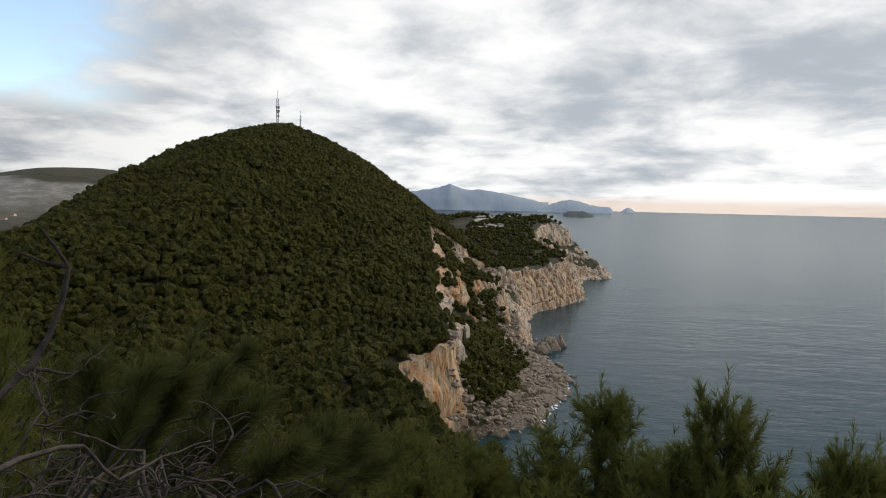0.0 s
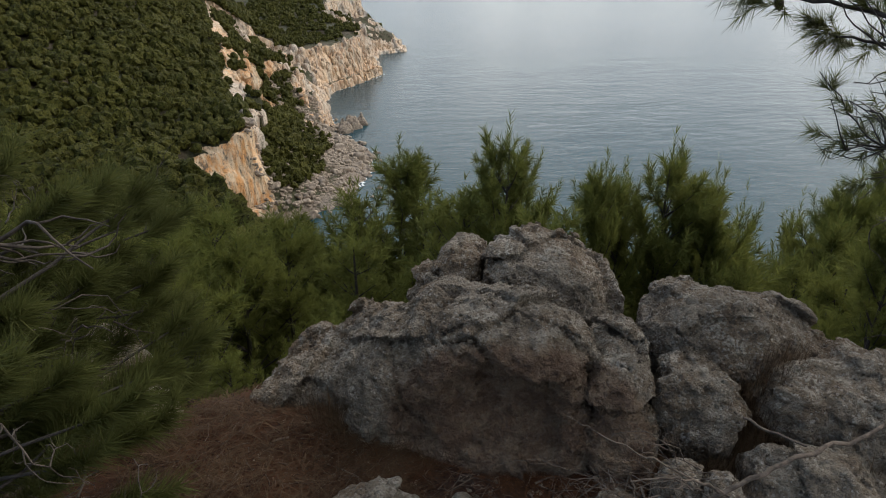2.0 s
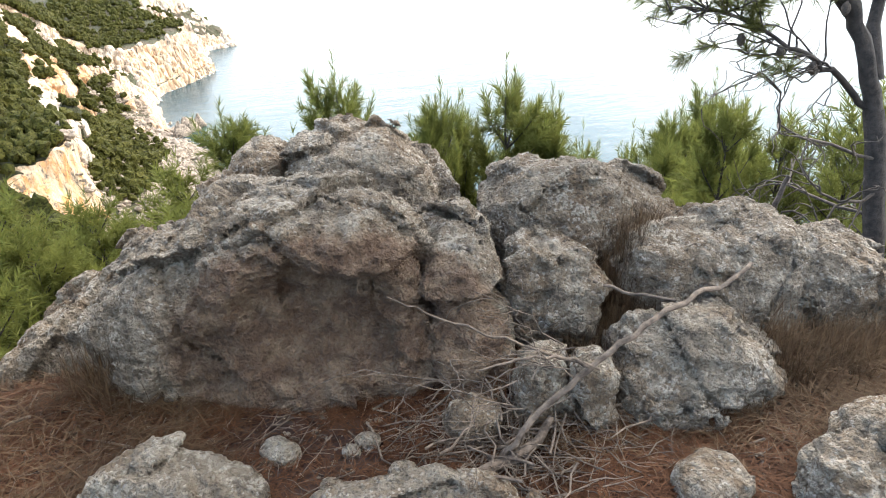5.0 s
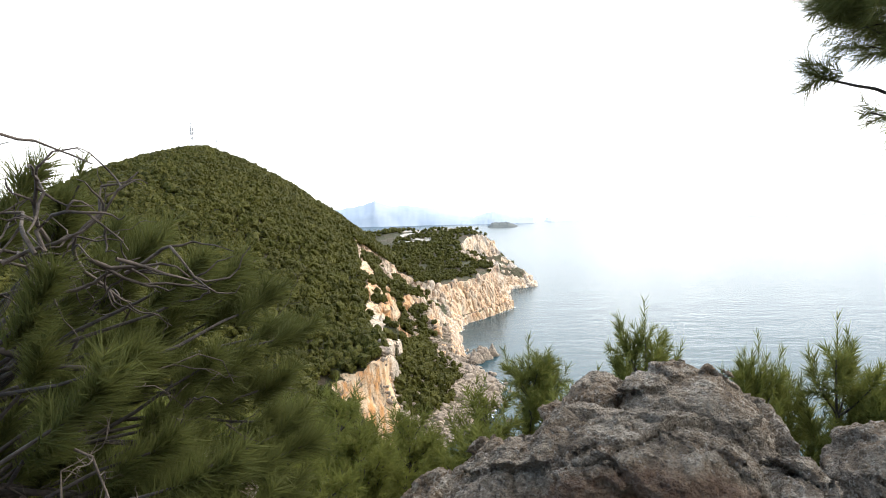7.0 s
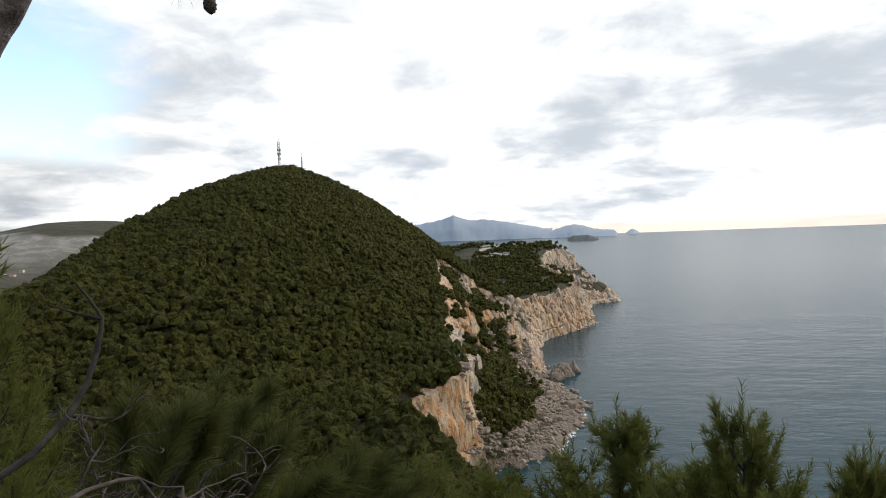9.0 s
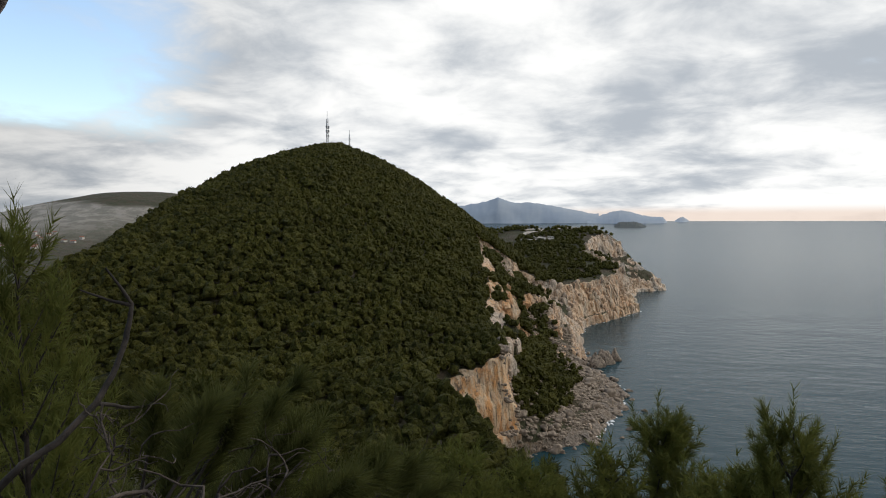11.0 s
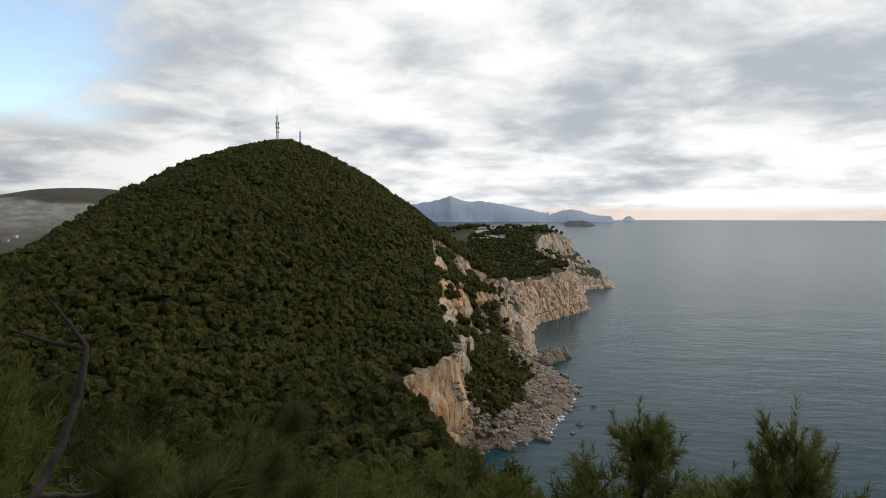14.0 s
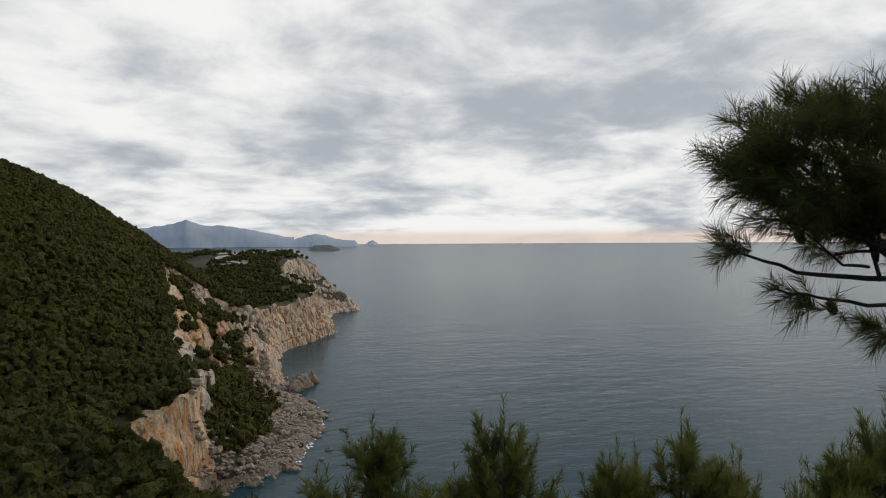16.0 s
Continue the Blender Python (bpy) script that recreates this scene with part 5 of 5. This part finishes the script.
limbs += [bend([(-1.65, 1.60, 99.0), (-1.46, 1.45, 99.50), (-1.308, 1.473, 99.659), (-1.267, 1.538, 99.69), (-1.222, 1.626, 99.763), (-1.209, 1.681, 99.824), (-1.20, 1.721, 99.894)], 0.011, 0.0075, rng, 3, 0.01),
          bend([(-1.20, 1.721, 99.894), (-1.197, 1.745, 99.953), (-1.195, 1.758, 100.007), (-1.215, 1.735, 100.059), (-1.238, 1.71, 100.11)], 0.0085, 0.0026, rng, 3, 0.01),
          bend([(-1.196, 1.757, 100.003), (-1.246, 1.729, 100.021), (-1.313, 1.711, 100.05)], 0.006, 0.0022, rng, 3, 0.01),
          bend([(-1.222, 1.626, 99.763), (-1.18, 1.70, 99.73), (-1.14, 1.76, 99.72)], 0.006, 0.003, rng)]
dead = [bend(drawn_in([(-0.90, 0.95, 99.75), (-0.885, 1.114, 99.756), (-0.858, 1.247, 99.726), (-0.829, 1.318, 99.629), (-0.797, 1.444, 99.627), (-0.759, 1.62, 99.595)], 0.8), 0.005, 0.0016, rng, 3, 0.02)]
for i in range(14):
    a = np.array([-0.90, 1.05, 99.68]) + rng.normal(0, 1, 3) * np.array([0.07, 0.18, 0.07])
    dead += twiggy(a, (rng.normal(0.3, 0.5), rng.normal(0.5, 0.5), rng.normal(-0.1, 0.3)), rng.uniform(0.12, 0.28), rng, 2, 0.0035)
for i in range(13):
    t = rng.random()
    a = np.array([-0.96, 1.36, 99.56]) + t * np.array([0.30, 0.12, -0.10]) + rng.normal(0, 1, 3) * np.array([0.06, 0.05, 0.06])
    dead += twiggy(a, (rng.normal(0.5, 0.5), rng.normal(0.2, 0.4), rng.normal(0.1, 0.35)), rng.uniform(0.18, 0.36), rng, 1, 0.0050)
for i in range(30):
    e = np.array(ends[rng.integers(0, len(ends))]) + rng.normal(0, 0.08, 3) - np.array([0.1, 0.05, 0.08])
    dead += twiggy(e, (rng.normal(0.6, 0.4), rng.normal(0.2, 0.5), rng.normal(0.0, 0.4)), rng.uniform(0.15, 0.4), rng, 2, 0.0035)
pine_of(limbs, shoots, 90, 0.095, 0.0034, 52, "bushy pine with bleached dead limbs beside the rocks", dead)

# a thin leaning stem with flaking bark, its twigs and a hanging cone
rng = np.random.default_rng(61)
stem = [bend([(-1.75, 1.0, 98.2)] + drawn_in([(-1.4, 0.86, 99.4), (-1.05, 0.78, 100.08), (-0.82, 0.75, 100.38), (-0.75, 0.74, 100.475), (-0.70, 0.73, 100.535), (-0.52, 0.80, 100.82), (-0.5, 1.2, 101.25)], 0.88), 0.026, 0.011, rng, 5, 0.008),
        bend(drawn_in([(-0.765, 0.742, 100.455), (-0.80, 0.74, 100.50), (-0.815, 0.735, 100.56), (-0.83, 0.73, 100.70)], 0.88), 0.007, 0.004, rng, 3, 0.01),
        bend(drawn_in([(-0.5, 1.2, 101.25)], 0.88) + [(-0.8, 1.8, 101.25), (-1.03, 2.27, 101.16)], 0.008, 0.003, rng, 4)]
shoots = brush((-1.03, 2.27, 101.17), unit((0.3, 0.3, 0.1)), rng, 8, 0.10, 0.6, 0.12) + brush((-0.5, 1.3, 101.35), unit((0, 0.3, 1)), rng, 10, 0.12, 0.6, 0.2)
pine_of(stem, shoots, 46, 0.10, 0.0026, 62, "thin leaning pine stem with flaking bark", twiggy((-0.762, 0.66, 100.335), (0.1, 0.2, -0.2), 0.10, rng, 1, 0.002) + twiggy((-0.727, 0.653, 100.387), (-0.05, 0.05, 1.0), 0.14, rng, 0, 0.002), 10, FLAKY_BARK)
hang_cones([(-1.03, 2.27, 101.07)], 0.036, "dark open pine cone hanging from a twig")

# ---- on the ground at the viewpoint: branches, sticks, dry grass, needle litter ----
def ground_z(x, y):
    """The soil under points within a few steps of the rocks."""
    x, y = np.atleast_1d(np.asarray(x, float)), np.atleast_1d(np.asarray(y, float))
    return brow(x, y) + near_soil(x, y)


def stick(line, label, name="stick", mat=None):
    ob = mesh_object(name, *tube_mesh(line if isinstance(line, list) else [line], 6), mat or DEADWOOD)
    return tagged(ob, label, "stick" if name == "stick" else "branch", "fallen sticks" if name == "stick" else "")


rng = np.random.default_rng(71)
main = bend([(0.84, 1.15, 98.44), (0.893, 1.141, 98.50), (0.986, 1.131, 98.57), (1.066, 1.106, 98.631), (1.147, 1.091, 98.684), (1.259, 1.082, 98.717), (1.407, 1.085, 98.736), (1.564, 1.082, 98.736), (1.66, 1.10, 98.74)], 0.0085, 0.0065, rng, 3, 0.05)
fork = bend([(1.075, 1.105, 98.635), (0.983, 1.133, 98.690), (0.888, 1.156, 98.705), (0.797, 1.177, 98.70)], 0.0048, 0.0022, rng, 4, 0.04)
long_twig = bend([(1.089, 1.092, 98.632), (0.918, 1.173, 98.722), (0.801, 1.222, 98.793), (0.709, 1.254, 98.844), (0.633, 1.277, 98.896)], 0.0036, 0.0012, rng, 4, 0.04)
twigs = []
for i in range(12):
    twigs += twiggy((0.95 + rng.uniform(-0.1, 0.15), 1.15 + rng.uniform(-0.05, 0.06), 98.60 + rng.uniform(-0.08, 0.08)), (-0.75, 0.35 + rng.normal(0, 0.3), rng.normal(0.15, 0.25)), rng.uniform(0.2, 0.42), rng, 1, 0.0022)
fallen = stick([main], "long crooked fallen branch with fine twigs over the rocks", "branch")
for line in (fork, long_twig):
    part("side_branch", mesh_object("side_branch", *tube_mesh([line], 6), DEADWOOD), fallen)
for line in twigs:
    part("twig", mesh_object("twig", *tube_mesh([line], 4), DEADWOOD), fallen)
stick([bend([(1.33, 1.36, 98.68), (1.37, 1.25, 98.672), (1.41, 1.14, 98.69)], 0.0050, 0.0038, rng)], "short dry branch lying in grass", "branch")
stick([bend([(0.76, 1.145, 98.435), (0.87, 1.132, 98.445), (0.943, 1.137, 98.455), (1.01, 1.165, 98.47)], 0.016, 0.011, rng)], "thick pale dead branch on the soil", "branch")
def lying(a, b, l, r, lift=0.0):
    """A crooked stick on the soil at a, b on the ledge."""
    x, y, _ = on_ledge(a, b)
    t = rng.uniform(0, 6.28)
    k = np.linspace(-0.5, 0.5, 4)
    px = x + math.cos(t) * l * k + rng.normal(0, 0.05 * l, 4)
    py = y + math.sin(t) * l * k + rng.normal(0, 0.05 * l, 4)
    pz = ground_z(px, py) + r + lift + rng.uniform(0, 0.012, 4)
    return np.stack([px, py, pz, np.linspace(r, r * 0.5, 4)], 1)


for i in range(170):
    if i < 75:
        a, b, lift = 0.16 + rng.normal(0, 0.13), 1.50 + rng.normal(0, 0.09), rng.uniform(0.0, 0.05)
    else:
        a, b, lift = rng.uniform(-1.6, 1.4), rng.uniform(1.15, 1.75), 0.0
    stick([lying(a, b, rng.uniform(0.07, 0.24), rng.uniform(0.0018, 0.0046), lift)], "dry grey-brown stick on needle litter")
twig_pile = [lying(rng.uniform(-1.7, 1.6), rng.uniform(1.05, 1.90), rng.uniform(0.03, 0.13), rng.uniform(0.0007, 0.0018), rng.uniform(0, 0.012)) for i in range(1500)]
twig_pile += [lying(0.16 + rng.normal(0, 0.17), 1.50 + rng.normal(0, 0.10), rng.uniform(0.05, 0.16), rng.uniform(0.0009, 0.0022), rng.uniform(0, 0.035)) for i in range(420)]
tagged(mesh_object("twig_litter", *tube_mesh(twig_pile, 3), DEADWOOD), "thin dry broken twigs strewn on the soil", "twig litter", kind="stuff")


def blades(name, x, y, z, lean, length, width, rng, label, category, mat):
    """Thin dry blades: a start, a way and a length each."""
    n = len(x)
    o = np.stack([x, y, z], 1)
    a = rng.uniform(0, 2 * np.pi, n)
    d = np.stack([np.cos(a) * np.cos(lean), np.sin(a) * np.cos(lean), np.sin(lean)], 1)
    side = np.cross(d, np.array([0, 0, 1.0])) + 0.01
    side /= np.linalg.norm(side, axis=1)[:, None]
    L = length[:, None]
    mid = o + d * L * 0.55 + np.array([0, 0, 0.04]) * L
    tip = o + d * L - np.array([0, 0, 0.05]) * L
    w = width[:, None] * side
    v = np.stack([o - w, o + w, mid + w * 0.8, mid - w * 0.8, tip], 1).reshape(-1, 3)
    b = np.arange(n)[:, None] * 5
    f = np.concatenate([b + [0, 1, 2], b + [0, 2, 3], b + [3, 2, 4]])
    return tagged(mesh_object(name, v, f, mat, False), label, category, kind="stuff")


def scattered(n, a0, a1, b0, b1):
    a, b = rng.uniform(a0, a1, n), rng.uniform(b0, b1, n)
    return a * math.cos(LEDGE) + b * math.sin(LEDGE), b * math.cos(LEDGE) - a * math.sin(LEDGE), a, b


x, y, a, b = scattered(165000, -1.9, 1.7, 0.95, 2.3)
keep = fbm(x * 2.2, y * 2.2, 1.0) + 0.6 * fbm(x * 7, y * 7, 2.0) > rng.uniform(-0.9, 0.25, len(x))
x, y = x[keep], y[keep]
n = len(x)
blades("needle_litter", x, y, ground_z(x, y) + rng.uniform(0.001, 0.014, n), rng.normal(0.03, 0.14, n), rng.uniform(0.03, 0.09, n), rng.uniform(0.0006, 0.0012, n), rng, "fallen brown pine needles over red soil", "needle litter", LITTER)
# paler straw where the needles lie thick: beside the boulder's foot and round the outcrop
x, y, a, b = scattered(90000, -1.6, 1.8, 0.95, 2.2)
thick = np.maximum(0.55 * smooth(-0.35, -0.75, a) * smooth(1.9, 1.75, b), smooth(0.55, 0.95, a) * smooth(1.40, 1.58, b)) + 0.35 * smooth(0.0, 0.25, a) * smooth(1.3, 1.5, b)
keep = thick * (0.75 + 0.6 * fbm(x * 5, y * 5, 6.0, 3)) > rng.uniform(0.05, 1.0, len(x))
x, y = x[keep], y[keep]
n = len(x)
blades("straw_litter", x, y, ground_z(x, y) + rng.uniform(0.003, 0.028, n), rng.normal(0.10, 0.22, n), rng.uniform(0.04, 0.12, n), rng.uniform(0.0007, 0.0013, n), rng, "pale dry needles and straw matted round the rocks", "needle litter", STRAW)
n = 11000
hub = np.array([(0.52, 2.08), (0.60, 2.02), (0.66, 2.12), (0.55, 1.92), (0.48, 1.96), (0.75, 2.16), (0.62, 1.92), (1.35, 1.80), (1.15, 1.76), (0.95, 1.74), (1.45, 1.95), (-0.95, 1.74), (0.42, 1.80), (0.92, 2.24), (0.50, 1.74)])
h = rng.integers(0, len(hub), n)
a, b = hub[h, 0] + rng.normal(0, 0.055, n), hub[h, 1] + rng.normal(0, 0.05, n)
x, y = a * math.cos(LEDGE) + b * math.sin(LEDGE), b * math.cos(LEDGE) - a * math.sin(LEDGE)
blades("dry_grass", x, y, ground_z(x, y) + 0.0, rng.normal(0.8, 0.45, n), rng.uniform(0.05, 0.20, n), rng.uniform(0.0006, 0.0012, n), rng, "dry straw-coloured grass between the rocks", "dry grass", STRAW)
n = 1500
x, y, a, b = scattered(n, -1.3, 1.5, 1.0, 1.85)
v, f = ICO[1]
s = 0.002 + 0.010 * rng.random(n) ** 2.5
z = ground_z(x, y)
P = (v[None] * (1 + 0.3 * vnoise(v[None, :, 0] * 3 + x[:, None] * 90, v[None, :, 1] * 3, v[None, :, 2] * 3))[..., None] * s[:, None, None] * np.array([1.2, 1, 0.7]) + np.stack([x, y, z + s * 0.2], 1)[:, None]).reshape(-1, 3)
tagged(mesh_object("gravel", P, (f[None] + (np.arange(n) * len(v))[:, None, None]).reshape(-1, 3), ROCK), "small limestone chips strewn on the soil", "gravel", kind="stuff")

# ---- shore boulders, sea stacks, foam ----
SHORE_ROCK = plain_material("pale_shore_limestone", (0.070, 0.052, 0.039), (0.40, 0.325, 0.25), 0.9, 0.95, 0.3)
rng = np.random.default_rng(81)
rock_kinds = []
for i in range(6):
    v, f = lobe(1.0, rng.uniform(0.6, 0.9), rng.uniform(0.55, 0.85), rng, 3, 1.3)
    rock_kinds.append((v, f))
first_kind = {}


def beach_spots(n, lo, hi):
    """Points on the boulder beach, lo to hi metres inland."""
    x, y = rng.uniform(5, 95, n * 8), rng.uniform(262, 470, n * 8)
    d = shore_distance(x, y)
    ok = (d > lo) & (d < hi)
    x, y = x[ok][:n], y[ok][:n]
    return x, y, np.maximum(land_height(x, y), -0.5)


x, y, z = beach_spots(260, -5, 38)
for i in range(len(x)):
    k = i % 6
    s = rng.uniform(1.3, 2.9) * (1.35 if rng.random() < 0.12 else 1.0)
    m = pose(x[i], y[i], z[i] + s * 0.25, rng.uniform(-25, 25), rng.uniform(-25, 25), rng.uniform(0, 360))
    if k in first_kind:
        ob = copy_thing(first_kind[k], m)
    else:
        ob = first_kind[k] = mesh_object("shore_boulder", *rock_kinds[k], SHORE_ROCK)
        tagged(ob, "pale angular limestone boulder on the shore", "boulder", "boulders along the shore")
    ob.matrix_basis = m @ Matrix.Diagonal((s, s, s, 1))
x, y, z = beach_spots(3000, -2, 40)
vs, fs, c = [], [], 0
v, f = ICO[1]
for i in range(len(x)):
    s = rng.uniform(0.5, 1.5)
    q = v * (1 + 0.35 * vnoise(v[:, 0] * 1.8 + i * 7.3, v[:, 1] * 1.8, v[:, 2] * 1.8))[:, None] * s * np.array([1.1, 0.9, 0.75])
    vs.append(q + np.array([x[i], y[i], z[i] + 0.15])), fs.append(f + c)
    c += len(v)
tagged(mesh_object("shore_rubble", np.concatenate(vs), np.concatenate(fs), SHORE_ROCK, False), "pale limestone rubble along the shore", "rubble", kind="stuff")
for x0, y0, s, h in ((78, 438, 6.5, 12.0), (88, 447, 4.2, 9.0), (71, 428, 6.0, 13.0), (66, 300, 1.6, 1.6), (80, 330, 1.4, 1.3), (60, 288, 1.3, 1.2)):
    v, f = lobe(s, s * 0.7, h * 0.7, rng, 4, 1.6)
    taper = 1 - 0.45 * np.clip(v[:, 2] / (h * 0.7), 0, 1)
    v = np.stack([v[:, 0] * taper, v[:, 1] * taper, v[:, 2]], 1)
    ob = mesh_object("sea_rock", v + np.array([x0, y0, h * 0.12]), f, SHORE_ROCK)
    tagged(ob, "jagged pale rock standing in the sea", "rock", "rocks off the shore")

FOAM = plain_material("sea_foam", (0.55, 0.58, 0.60), (0.80, 0.82, 0.82), 1.5, 0.8, 0.05)
vs, fs, c = [], [], 0
for i in range(150):
    t = rng.uniform(0, 1)
    yy = rng.uniform(280, 690) if i > 60 else rng.uniform(283, 345)
    xx = np.linspace(20, 260, 600)
    d = shore_distance(xx, np.full(600, yy))
    edge = xx[np.argmin(np.abs(d + rng.uniform(0.5, 3.5)))]
    k = 9
    a = np.linspace(0, 2 * np.pi, k, endpoint=False)
    r = rng.uniform(0.3, 1.1) * (1 + 0.5 * rng.normal(0, 1, k).clip(-1, 1))
    vs.append(np.stack([edge + r * np.cos(a) * 0.7, yy + r * np.sin(a) * 1.3, np.full(k, 0.06)], 1))
    vs.append(np.array([[edge, yy, 0.10]]))
    for j in range(k):
        fs.append((c + j, c + (j + 1) % k, c + k))
    c += k + 1
tagged(mesh_object("foam", np.concatenate(vs), np.array(fs), FOAM), "white foam where waves meet the rocks", "foam", kind="stuff")
